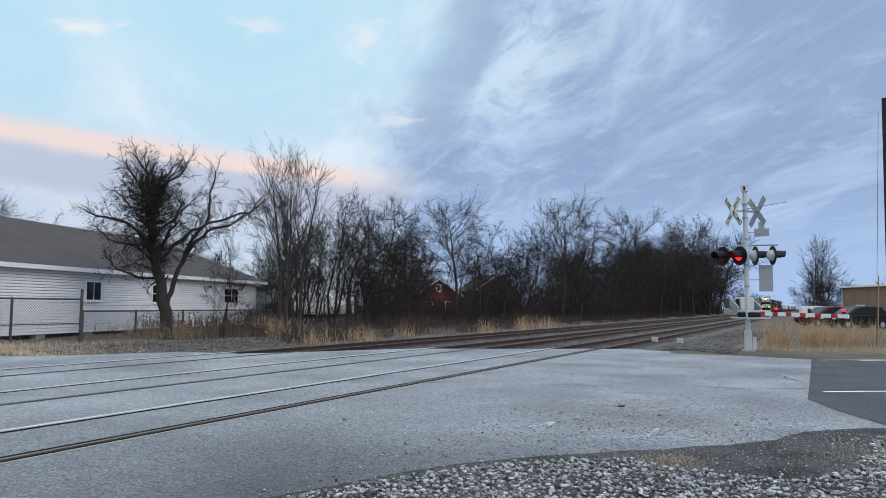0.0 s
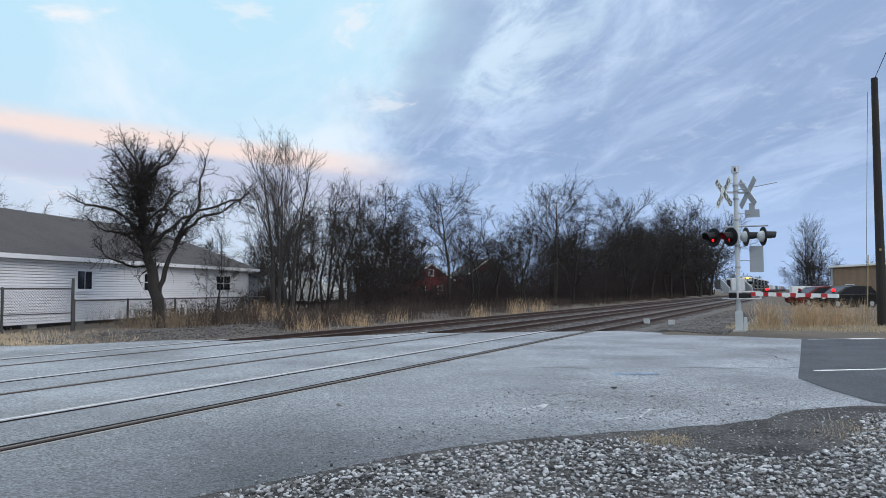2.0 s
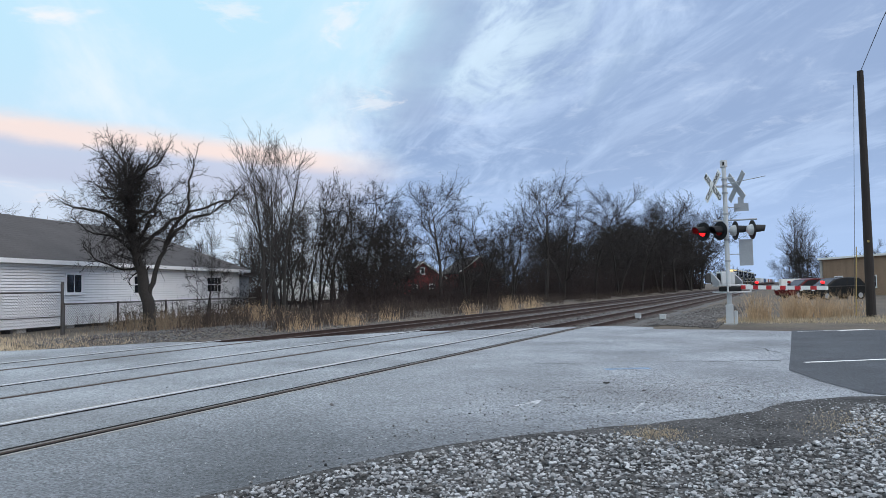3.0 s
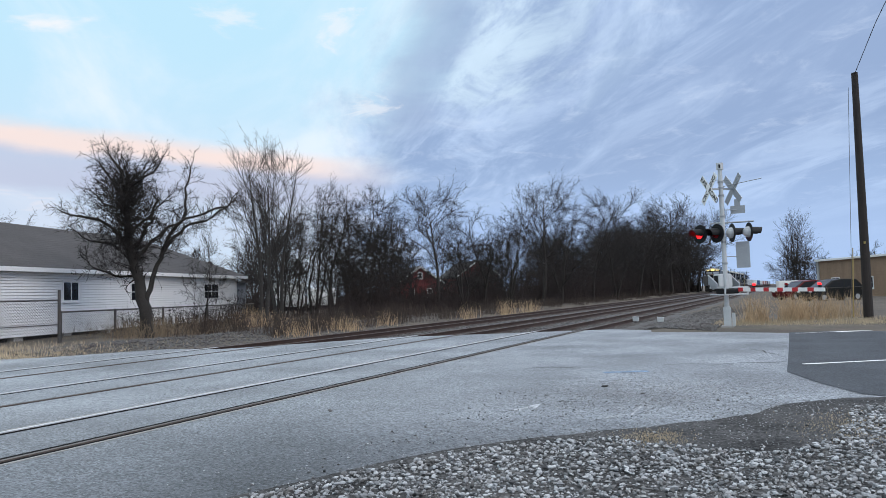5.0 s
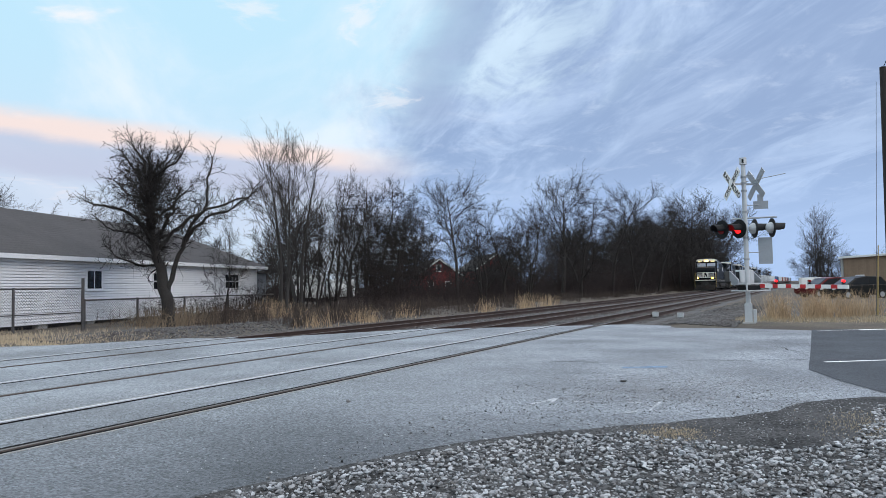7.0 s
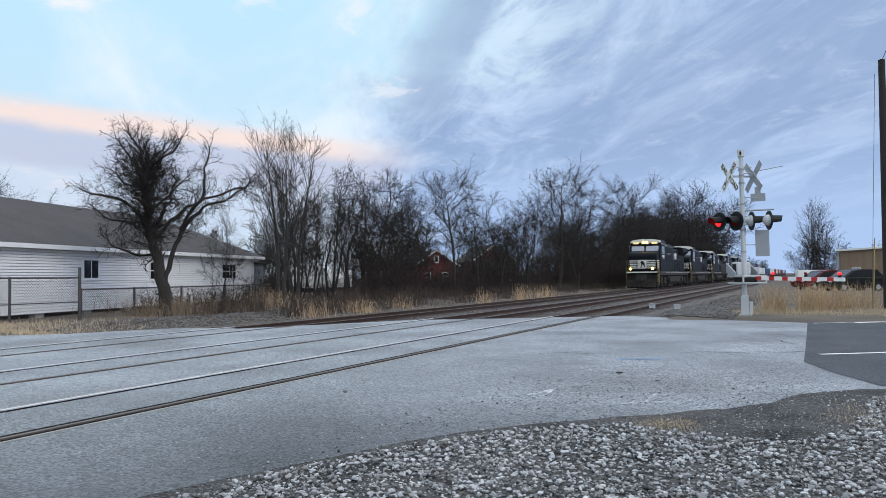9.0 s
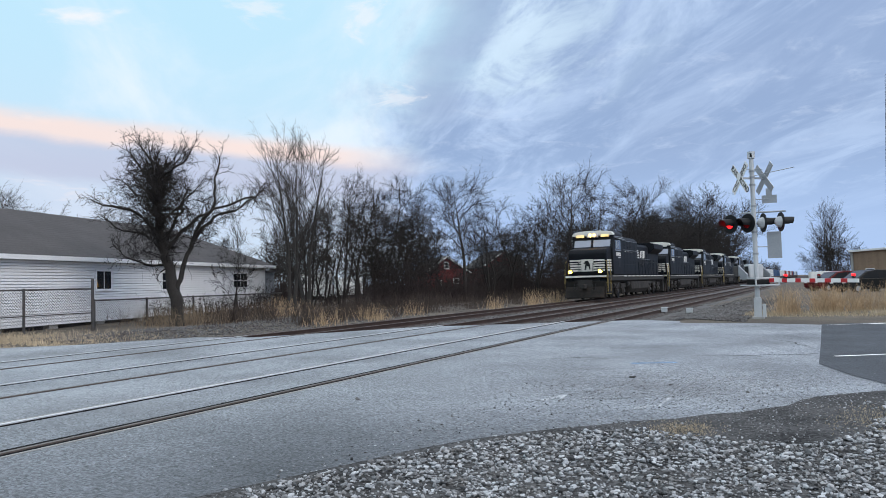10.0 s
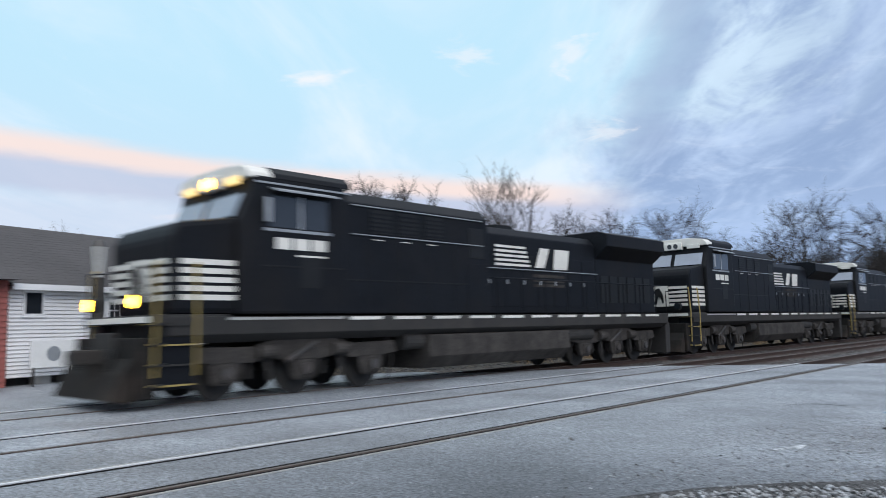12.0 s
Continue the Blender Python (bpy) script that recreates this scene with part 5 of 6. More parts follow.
def build_signal():
    yaw = math.degrees(math.atan2(ROAD.y, ROAD.x))
    sig = empty("crossing_signal", pose(-1.93, 25.95, 0.08), "silver railroad crossing signal with crossbucks and red lamps", "crossing signal")
    part("base", box(-.19, .19, -.19, .19, -.35, .04, .02), M["concrete"], sig)
    shroud = part("junction_box", box(-.09, .09, -.09, .09, .04, .66, .015), M["silver"], sig)
    for s in (-1, 1):
        for u in (-1, 1):
            part("rib", box(s * .10 - .014, s * .10 + .014, u * .07 - .014, u * .07 + .014, .02, .64), M["silver"], shroud)
    part("cable_box", box(.14, .24, -.05, .06, .02, .45, .012), M["silver"], sig)
    part("mast", cyl((0, 0, .6), (0, 0, 5.35), .075, .07, 16), M["silver"], sig, "silver mast pipe")
    part("bell", cyl((0, 0, 5.2), (0, 0, 5.42), .115, .115, 14), M["silver"], sig)
    part("bell_slot", box(-.03, .03, -.125, -.1, 5.24, 5.36), M["black"], sig)
    for z in (1.25, 2.05, 2.75, 3.6, 4.3, 4.55, 4.75):
        part("clamp", cyl((0, 0, z), (0, 0, z + .06), .095, .095, 14), M["grey_metal"], sig)
    letters = {"RAIL": text_mesh("RAIL", .235), "ROAD": text_mesh("ROAD", .235), "CROSSING": text_mesh("CROSSING", .225)}
    for me in letters.values():
        me.materials.append(M["black"])
    # crossbucks: one faces each way along the road, offset to either side of the mast
    for side in (-1, 1):
        face = pose(0, 0, 4.55, 0, 0, yaw) @ pose(side * .42, 0, 0) @ pose(0, 0, 0, 90, 0, 90 * side)
        cb = new("crossbuck")
        cb.parent = sig
        cb.matrix_basis = face
        tagged(cb, "white crossbuck with black lettering" if side < 0 else "crossbuck seen from its grey back")
        part("bracket", box(-.03, .03, -.03, .03, -.42, .0), M["grey_metal"], cb)
        for k, a in enumerate((45, -45)):
            bl = part("blade", box(-.61, .61, -.115, .115, .004 + .012 * k, .012 + .012 * k, .003), M["white"], cb)
            bl.matrix_basis = pose(0, 0, 0, 0, 0, a)
            bk = part("blade_back", box(-.61, .61, -.113, .113, -.002 + .012 * k, .003 + .012 * k), M["grey_metal"], cb)
            bk.matrix_basis = pose(0, 0, 0, 0, 0, a)
            if side < 0:
                for word, at in ((("CROSSING", 0),) if k == 0 else (("RAIL", -.36), ("ROAD", .36))):
                    o = new("lettering", letters[word])
                    o.parent = cb
                    o.matrix_basis = pose(0, 0, .016 + .012 * k, 0, 0, a) @ pose(at, 0, 0)
        part("rod", rod([(0, .3, -.05), (0, .3, -.5)], .012), M["grey_metal"], cb)
    part("antenna_rod", rod([(0, 0, 4.62), (1.25, .2, 4.83)], .013), M["grey_metal"], sig)
    part("count_sign", box(.25, .70, .18, .2, 3.72, 3.98, .004), M["grey_metal"], sig, "grey back of a small plate")
    part("count_sign", box(.38, .56, .18, .2, 3.98, 4.2, .004), M["grey_metal"], sig)
    part("sign_arm", rod([(0, 0, 3.85), (.45, .19, 3.85)], .014), M["grey_metal"], sig)
    part("emergency_plate", box(.36, .78, .10, .12, 1.92, 2.78, .004), M["grey_metal"], sig, "grey sheet plate on the mast")
    part("sign_arm", rod([(0, 0, 2.3), (.4, .1, 2.3)], .014), M["grey_metal"], sig)
    # lamp cross-arm, along the normal of the road
    arm = part("lamp_arm", rod([(-.40, .0, 3.42), (.95, .0, 3.42)], .028, 8), M["grey_metal"], sig)
    for name, x, toward in (("lamp_a", -.70, -1), ("lamp_b", -.18, -1), ("lamp_c", .26, 1), ("lamp_d", .78, 1)):
        lamp = new("flashing_lamp")
        lamp.parent = sig
        lamp.matrix_basis = pose(x, -.12 if toward < 0 else .05, 3.08, 0, 0, 50 if toward < 0 else 24) @ pose(0, 0, 0, 0, 0, 0 if toward > 0 else 180)
        tagged(lamp, "black hooded red flashing lamp" if toward < 0 else "flashing lamp seen from its silver back")
        # local +x is the way the lamp shines
        part("target", cyl((.0, 0, 0), (.02, 0, 0), .31, n=32), M["black"], lamp, "round black background plate")
        bowl = bmesh.new()
        bmesh.ops.create_uvsphere(bowl, u_segments=20, v_segments=10, radius=.185)
        bmesh.ops.delete(bowl, geom=[v for v in bowl.verts if v.co.x > .02], context="VERTS")
        part("housing", bowl, M["silver"], lamp, "silver domed back")
        part("rim", cyl((.02, 0, 0), (.07, 0, 0), .175, .165, 28, caps=False), M["black"], lamp)
        hood = bmesh.new()
        prev = None
        for k in range(15):
            a = radians(-25 + 230 * k / 14)
            y_, z_ = .168 * math.cos(a), .168 * math.sin(a)
            reach = .42 - .10 * abs(k - 7) / 7
            ring = [hood.verts.new((.02, y_, z_)), hood.verts.new((.02 + reach, y_ * .9, z_ * .9 + .0)), hood.verts.new((.02 + reach, y_ * .86, z_ * .86)), hood.verts.new((.02, y_ * .95, z_ * .95))]
            if prev:
                for i in range(4):
                    hood.faces.new((prev[i], ring[i], ring[(i + 1) % 4], prev[(i + 1) % 4]))
            prev = ring
        bmesh.ops.recalc_face_normals(hood, faces=hood.faces[:])
        part("hood", hood, M["black"], lamp, "black visor hood")
        # added two-sided disc: turning swaps its lit and dark sides to imitate flashing
        disc = bmesh.new()
        bmesh.ops.create_circle(disc, cap_ends=True, segments=28, radius=.155)
        bmesh.ops.transform(disc, matrix=pose(.006, 0, 0, 0, 90, 0), verts=disc.verts)
        back = bmesh.new()
        bmesh.ops.create_circle(back, cap_ends=True, segments=28, radius=.155)
        bmesh.ops.transform(back, matrix=pose(-.006, 0, 0, 0, -90, 0), verts=back.verts)
        for f in merge(disc, back).faces:
            f.material_index = 0 if f.calc_center_median().x > 0 else 1
        lens = part("lens", disc, [M["red_glow"], M["red_lens"]], lamp, "red lens")
        lens.location = (.035, 0, 0)
        LENSES.append((lens, name))
    # gate mechanism with counterweights, and the lowered arm across the road
    gate_dir = math.degrees(math.atan2(-ROAD.x, ROAD.y))
    gate = new("gate_mechanism")
    gate.parent = sig
    gate.matrix_basis = pose(0, 0, 1.28, 0, 0, gate_dir)
    tagged(gate, "silver gate mechanism case with counterweight arms")
    part("case", box(-.34, .0, -.24, .24, .02, .46, .04), M["silver"], gate)
    part("case_panel", box(-.28, -.05, -.25, -.242, .08, .40, .006), M["dark"], gate)
    part("hinge_bolt", cyl((-.3, -.44, .08), (-.3, .44, .08), .03, n=8), M["galv"], gate)
    part("case_door", box(-.32, -.02, .245, .26, .06, .42, .01), M["silver"], gate)
    for s in (-.40, .40):
        part("counterweight_arm", prism([(-.50, .36), (-.36, .44), (.15, .14), (.15, .0), (-.12, -.05), (-.45, .16)], "y", s - .02, s + .02), M["grey_metal"], gate)
        part("counterweight", box(-.62, -.36, s - .05, s + .05, .08, .42, .02), M["galv"], gate, "dark grey counterweight")
    for s in (-.40, .40):
        part("support_bar", box(-.3, .62, s - .02, s + .02, -.02, .03, .008), M["silver"], gate)
        part("support_bar", box(-.3, .62, s - .02, s + .02, -.24, -.20, .008), M["silver"], gate)
    part("cross_bar", box(.57, .62, -.42, .42, -.02, .03, .01), M["silver"], gate)
    part("cross_bar", box(.57, .62, -.42, .42, -.24, -.20, .01), M["silver"], gate)
    for s in (-.40, .40):
        part("upright", box(.57, .62, s - .02, s + .02, -.24, .03, .008), M["silver"], gate)
    part("cross_bar", box(-.3, -.25, -.42, .42, -.24, -.20, .01), M["silver"], gate)
    part("motor", box(-.2, .35, -.25, .25, -.2, -.04, .03), M["black"], gate)
    bar = new("gate_arm")
    bar.parent = sig
    bar.matrix_basis = pose(0, 0, 1.22, 0, .6, gate_dir)
    tagged(bar, "lowered red-and-white striped gate arm")
    x0, k = .72, 0
    while x0 < 4.4:
        w = .26 if k % 2 == 0 else .40
        part("stripe", box(x0, x0 + w, -.022, .022, -.062 + .001 * k, .062 - .001 * k, .004), M["red_stripe" if k % 2 == 0 else "white"], bar, "" if k else "red stripe")
        x0 += w
        k += 1
    for x in (1.55, 3.1, 4.5):
        ll = part("arm_lamp", cyl((x, 0, .065), (x, 0, .12), .05, n=12), M["black"], bar, "small red arm lamp")
        part("lamp_glass", cyl((x - .04, 0, .16), (x + .03, 0, .15), .035, n=14), M["red_glow"] if x < 2 or x > 4 else M["red_lens"], ll)
    return sig


def build_poles():
    p = empty("utility_pole", pose(2.5, 30.9, 0.05), "dark weathered wooden utility pole, slightly leaning", "utility pole")
    part("shaft", cyl((0, 0, -.4), (.05, 0, 9.1), .17, .11, 14), M["pole_wood"], p)
    part("guy_wire", rod([(-.18, 0, 8.6), (-.55, -.4, 0)], .008, 5), M["galv"], p)
    part("guy_guard", cyl((-.50, -.35, .1), (-.38, -.22, 2.6), .018, n=8), M["yellow"], p, "yellow plastic guy guard")
    part("tag", box(-.02, .05, -.19, -.165, 2.75, 2.83), M["yellow"], p)
    w = empty("overhead_wire", Matrix.Identity(4), "thin dark overhead wire", "wire")
    part("wire", rod([(2.55, 30.9, 9.1), (2.9, 27.0, 9.7), (4.5, 12, 11.5)], .012, 5), M["black"], w)
    for x, y, s in ((-6.55, 34.7, 1.0), (-5.3, 33.8, 1.0)):
        b = empty("track_box", pose(x, y, -.2), "small pale junction box beside the track", "junction box", "track boxes")
        part("case", box(-.13, .13, -.10, .10, .10, .28, .02), M["silver"], b)
        part("lid", box(-.145, .145, -.115, .115, .28, .31, .01), M["silver"], b)
        part("leg", cyl((0, 0, 0), (0, 0, .12), .05, n=8), M["galv"], b)


# ======== train ========
def build_wheelset(parent, y, moving):
    ax = new("wheelset")
    ax.parent = parent
    ax.matrix_basis = pose(0, y, .53)
    tagged(ax, "steel wheelset")
    for s in (-1, 1):
        part("wheel", cyl((s * .69, 0, 0), (s * .82, 0, 0), .53, n=28), M["loco_grime"], ax)
        part("hub", cyl((s * .82, 0, 0), (s * .88, 0, 0), .16, n=12), M["galv"], ax)
        part("spoke_mark", box(s * .82 - .01, s * .82 + .01, .2, .46, -.04, .04), M["rust"], ax)
    part("axle", cyl((-.7, 0, 0), (.7, 0, 0), .09, n=10), M["loco_grime"], ax)
    moving.append(ax)


def build_truck(parent, y, axles, moving):
    tr = new("bogie")
    tr.parent = parent
    tr.location = (0, y, 0)
    tagged(tr, "grey-brown bogie with three axles, its colour lightened as if lit")
    span, D, G = axles[-1], M["bogie_pale"], M["loco_grime"]
    for s in (-1, 1):
        x = s * 1.14
        # frame: a long arched beam, with a foot down to each axle box
        part("side_frame", prism([(-span - .85, .78), (-span - .72, 1.04), (-1.3, 1.02), (-.9, 1.14), (.9, 1.14), (1.3, 1.02), (span + .72, 1.04), (span + .85, .78), (span + .4, .72), (1.35, .70),
                                  (1.0, .80), (.5, .72), (-.5, .72), (-1.0, .80), (-1.35, .70), (-span - .4, .72)], "x", x - .10, x + .10, .02), D, tr)
        for a in axles:
            part("pedestal", prism([(a - .42, .74), (a - .30, .34), (a - .20, .30), (a + .20, .30), (a + .30, .34), (a + .42, .74)], "x", x - .08, x + .08, .02), D, tr)
            box_ = part("axle_box", box(x - .05 + s * .08, x + .05 + s * .08, a - .19, a + .19, .34, .72, .05), D, tr)
            part("bearing_cap", cyl((x + s * .12, a, .53), (x + s * .20, a, .53), .125, .11, 14), M["galv"], box_)
            for e in (-.30, .30):
                part("spring", cyl((x + s * .03, a + e, .70), (x + s * .03, a + e, .96), .085, n=10), G, tr)
        for a in (axles[0] + 1.0, axles[1] + 1.0):
            part("brake_cylinder", cyl((x + s * .12, a - .24, .92), (x + s * .12, a + .20, .92), .14, n=14), D, tr)
            part("brake_lever", prism([(a - .06, .9), (a + .06, .9), (a + .16, .34), (a + .06, .34)], "x", x + s * .03 - .02, x + s * .03 + .02), G, tr)
            part("brake_shoe", box(x - .2, x - .02, a - .42, a - .34, .38, .70, .02), G, tr)
        part("damper", cyl((x + s * .16, -.55, .70), (x + s * .16, .25, 1.08), .045, n=8), M["galv"], tr)
        for e in (-span - .75, span + .75):
            part("sand_pipe", rod([(x, e * .93, 1.1), (x, e, .62), (x - s * .1, e * .97, .14)], .024), G, tr)
    return tr


def build_loco(m, lit, lead):
    """A six-axle diesel. Nose at y = 0, body towards +y, rail head at z = 0."""
    lc = empty("locomotive", m, "black diesel locomotive with white nose stripes" + (" and lit headlights" if lit else ""), "locomotive", "locomotives")
    lc.scale = (1.04, 1, 1.075)
    moving = []
    B, W, G = M["loco_black"], M["loco_white"], M["loco_grime"]
    part("underframe", prism([(-1.5, 1.28), (-1.2, 1.12), (1.2, 1.12), (1.5, 1.28), (1.52, 1.62), (-1.52, 1.62)], "y", .9, 21.4, .02), G, lc, "grimy underframe and walkway")
    for s in (-1, 1):
        k = 0
        y = 5.4
        while y < 19.8:
            part("sill_stripe", box(s * 1.525 - .004, s * 1.525 + .004, y, y + 1.0, 1.53, 1.60), W, lc, "white reflective sill stripe" if k == 0 else "")
            y += 1.42
            k += 1
        part("sill_stripe", box(s * 1.525 - .004, s * 1.525 + .004, 2.2, 5.2, 1.55, 1.60), M["concrete"], lc)
    tank = part("fuel_tank", prism([(-1.45, 1.15), (-1.48, .62), (-1.2, .32), (1.2, .32), (1.48, .62), (1.45, 1.15)], "y", 8.1, 14.6, .05), M["bogie_pale"], lc, "grey fuel tank in the lightened bogie colour")
    for s in (-1, 1):
        part("air_tank", cyl((s * 1.2, 7.3, 1.0), (s * 1.2, 8.0, 1.0), .2, n=14), G, lc)
        part("air_tank", cyl((s * 1.2, 14.7, 1.0), (s * 1.2, 16.2, 1.0), .19, n=14), G, lc)
    for yb in (4.3, 17.9):
        t = build_truck(lc, yb, (-2.0, 0, 2.0), moving)
        for a in (-2.0, 0, 2.0):
            build_wheelset(lc, yb + a, moving)
    # pilot, steps, coupler
    pil = part("pilot", prism([(-1.45, .18), (-.5, .12), (.5, .12), (1.45, .18), (1.42, 1.25), (-1.42, 1.25)], "y", .35, .75, .03), M["pilot_black"], lc, "grimy front pilot plate")
    part("plow", prism([(.32, .12), (-.12, .18), (.08, .62), (.32, .9)], "x", -1.35, 1.35, .02), M["pilot_black"], lc, "black snow plow")
    part("coupler", box(-.16, .16, -.35, .6, .78, 1.05, .04), G, lc)
    part("drawbar_plate", box(-.5, .5, .3, .36, .7, 1.35, .02), G, lc)
    for x in (-.75, -.55, .55, .75):
        part("hose", rod([(x, .3, 1.1), (x, .12, .7), (x, .2, .4)], .025), M["black"], lc)
    for s in (-1, 1):
        well = part("step_well", box(s * 1.2 - .26, s * 1.2 + .26, .74, 1.5, .32, 1.6, .02), B, lc)
        for k in range(4):
            z = .38 + .36 * k
            part("step", box(s * 1.3 - .26, s * 1.3 + .25, .60, .80, z, z + .05), G, well)
            part("step_edge", box(s * 1.3 - .26, s * 1.3 + .25, .585, .60, z + .02, z + .05), M["yellow"], well, "yellow step edge" if k == 0 else "")
            part("step_side_edge", box(s * 1.50, s * 1.55, .70, 1.42, z, z + .03), G if k % 2 else M["yellow"], well)
        for y in (.66, 1.50):
            part("grab_rail", rod([(s * 1.50, y, .55), (s * 1.52, y, 1.7), (s * 1.46, y, 2.55), (s * 1.40, y + .1, 2.62)], .028, 8), M["yellow"], lc, "yellow grab rail")
        part("front_rail", rod([(s * 1.46, .62, 1.6), (s * 1.46, .62, 2.55), (s * .5, .62, 2.5), (s * .5, .62, 1.6)], .018), B, lc)
    part("front_deck", box(-1.5, 1.5, .55, 2.2, 1.5, 1.66, .02), G, lc)
    part("deck_stripe", box(-1.45, 1.45, .535, .55, 1.52, 1.63), W, lc, "pale front deck edge")
    # nose
    nose = part("nose", prism([(1.1, 1.66), (1.02, 3.14), (1.17, 3.40), (2.6, 3.60), (2.6, 1.66)], "x", -1.36, 1.36, .12), B, lc, "black nose")
    for k in range(5):
        z = 1.93 + .168 * k
        for s in (-1, 1):
            part("nose_stripe", box(s * 1.363 - .004, s * 1.363 + .004, 1.22, 2.85 - .08 * (4 - k), z, z + .105), W, nose, "white nose stripe" if k + s == -1 else "")
            a, b = (.45, 1.24) if s > 0 else (-1.24, -.45)
            part("nose_stripe", prism([(1.055 - .010 * k, z), (1.05 - .010 * k, z + .105), (1.03 - .010 * k, z + .105), (1.035 - .010 * k, z)], "x", a, b), W, nose)
    part("nose_panel", prism([(1.06, 1.92), (1.0, 2.74), (.985, 2.74), (1.04, 1.92)], "x", -.43, .43), W, nose, "white panel on the nose")
    part("nose_emblem", prism([(-.20, 2.02), (-.08, 2.02), (-.02, 2.30), (.10, 2.28), (.16, 2.05), (.24, 2.05), (.20, 2.42), (.05, 2.66), (-.10, 2.62), (-.26, 2.44), (-.10, 2.42)], "y", .965, .98), M["black"], nose, "black emblem shape")
    part("nose_door", box(.72, 1.2, 1.13, 1.15, 1.7, 2.05), B, nose)
    # cab
    part("cab", prism([(2.45, 1.66), (2.42, 3.52), (2.70, 4.10), (2.78, 4.46), (5.3, 4.46), (5.3, 1.66)], "x", -1.5, 1.5, .06), B, lc, "black cab")
    roof = part("cab_roof", prism([(-1.5, 4.40), (-1.46, 4.52), (-1.3, 4.66), (-.6, 4.74), (.6, 4.74), (1.3, 4.66), (1.46, 4.52), (1.5, 4.40)], "y", 2.64, 5.45, .03), W, lc, "pale cab roof front")
    part("roof_cover", prism([(-1.51, 4.42), (-1.47, 4.54), (-1.31, 4.68), (-.6, 4.77), (.6, 4.77), (1.31, 4.68), (1.47, 4.54), (1.51, 4.42)], "y", 3.25, 5.47, .02), B, lc)
    for s in (-1, 1):
        a, b = (.09, 1.3) if s > 0 else (-1.3, -.09)
        part("windshield", prism([(2.43, 3.60), (2.66, 4.08), (2.63, 4.09), (2.40, 3.61)], "x", a, b), M["cab_glass_sky"], lc, "windshield with the reflected sky painted into its pale glass" if s > 0 else "")
        part("cab_window", box(s * 1.5 - .012, s * 1.5 + .012, 3.15, 3.95, 3.42, 4.1, .01), M["glass"], lc)
        part("cab_window", box(s * 1.5 - .012, s * 1.5 + .012, 4.05, 4.75, 3.42, 4.1, .01), M["glass"], lc)
        part("window_frame", box(s * 1.5 - .006, s * 1.5 + .006, 3.05, 4.85, 3.34, 3.40), M["grey_metal"], lc)
        part("sun_visor", prism([(s * 1.5, 4.2), (s * 1.78, 4.12), (s * 1.78, 4.15), (s * 1.5, 4.24)], "y", 3.2, 4.9), M["grey_metal"], lc, "grey window awning")
        part("mirror", box(s * 1.62 - .02, s * 1.62 + .02, 3.0, 3.14, 3.5, 4.0, .01), M["grey_metal"], lc)
        part("cab_door", box(s * 1.502 - .004, s * 1.502 + .004, 4.0, 4.55, 2.2, 2.95), M["black"], lc)
        for k in range(3):
            part("number_bar", box(s * 1.504 - .004, s * 1.504 + .004, 3.35 + .48 * k, 3.75 + .48 * k, 2.98, 3.22), W, lc, "white number bar" if k == 0 else "")
        part("cab_seam", box(s * 1.503 - .004, s * 1.503 + .004, 3.0, 5.28, 2.62, 2.65), M["black"], lc)
        part("window_post", box(s * 1.506 - .008, s * 1.506 + .008, 3.96, 4.04, 3.42, 4.1), M["grey_metal"], lc)
        part("roof_gutter", box(s * 1.51 - .012, s * 1.51 + .012, 2.8, 5.4, 4.30, 4.34), M["grey_metal"], lc, "pale roof gutter")
        part("builder_plate", box(s * 1.504 - .004, s * 1.504 + .004, 3.9, 4.7, 2.84, 2.88), W, lc)
    # headlights over the windshield, number boards, ditch lights
    hl = part("headlight_case", box(-.40, .40, 2.56, 2.95, 4.28, 4.58, .03), W, lc, "pale headlight housing")
    for s in (-1, 1):
        part("headlight", cyl((s * .14, 2.54, 4.43), (s * .14, 2.60, 4.43), .10, n=18), M["lamp_warm"] if lit else M["glass"], hl, "lit headlight" if lit else "")
        part("number_board", box(s * .9 - .28, s * .9 + .28, 2.60, 2.66, 4.30, 4.46, .008), M["board_glow"] if lit else W, lc, "lit number board" if lit else "")
        dl = part("ditch_light", cyl((s * 1.06, .42, 1.90), (s * 1.06, .62, 1.90), .14, n=18), M["black"], lc, "ditch light")
        part("lens", cyl((s * 1.06, .405, 1.90), (s * 1.06, .422, 1.90), .115, n=18), M["lamp_warm"] if lit else M["glass"], dl)
    # equipment cabinet behind the cab, hood, radiator
    part("equipment_cabinet", prism([(-1.46, 1.66), (-1.46, 4.16), (-1.2, 4.42), (1.2, 4.42), (1.46, 4.16), (1.46, 1.66)], "y", 5.3, 10.6, .04), B, lc, "black equipment cabinet")
    part("hood", prism([(-1.05, 1.66), (-1.05, 3.9), (-.85, 4.12), (.85, 4.12), (1.05, 3.9), (1.05, 1.66)], "y", 10.6, 17.0, .04), B, lc, "black engine hood")
    part("radiator", prism([(-1.05, 1.66), (-1.05, 3.45), (-1.55, 3.85), (-1.55, 4.25), (-1.2, 4.36), (1.2, 4.36), (1.55, 4.25), (1.55, 3.85), (1.05, 3.45), (1.05, 1.66)], "y", 17.0, 21.3, .03), B, lc, "black flared radiator hood")
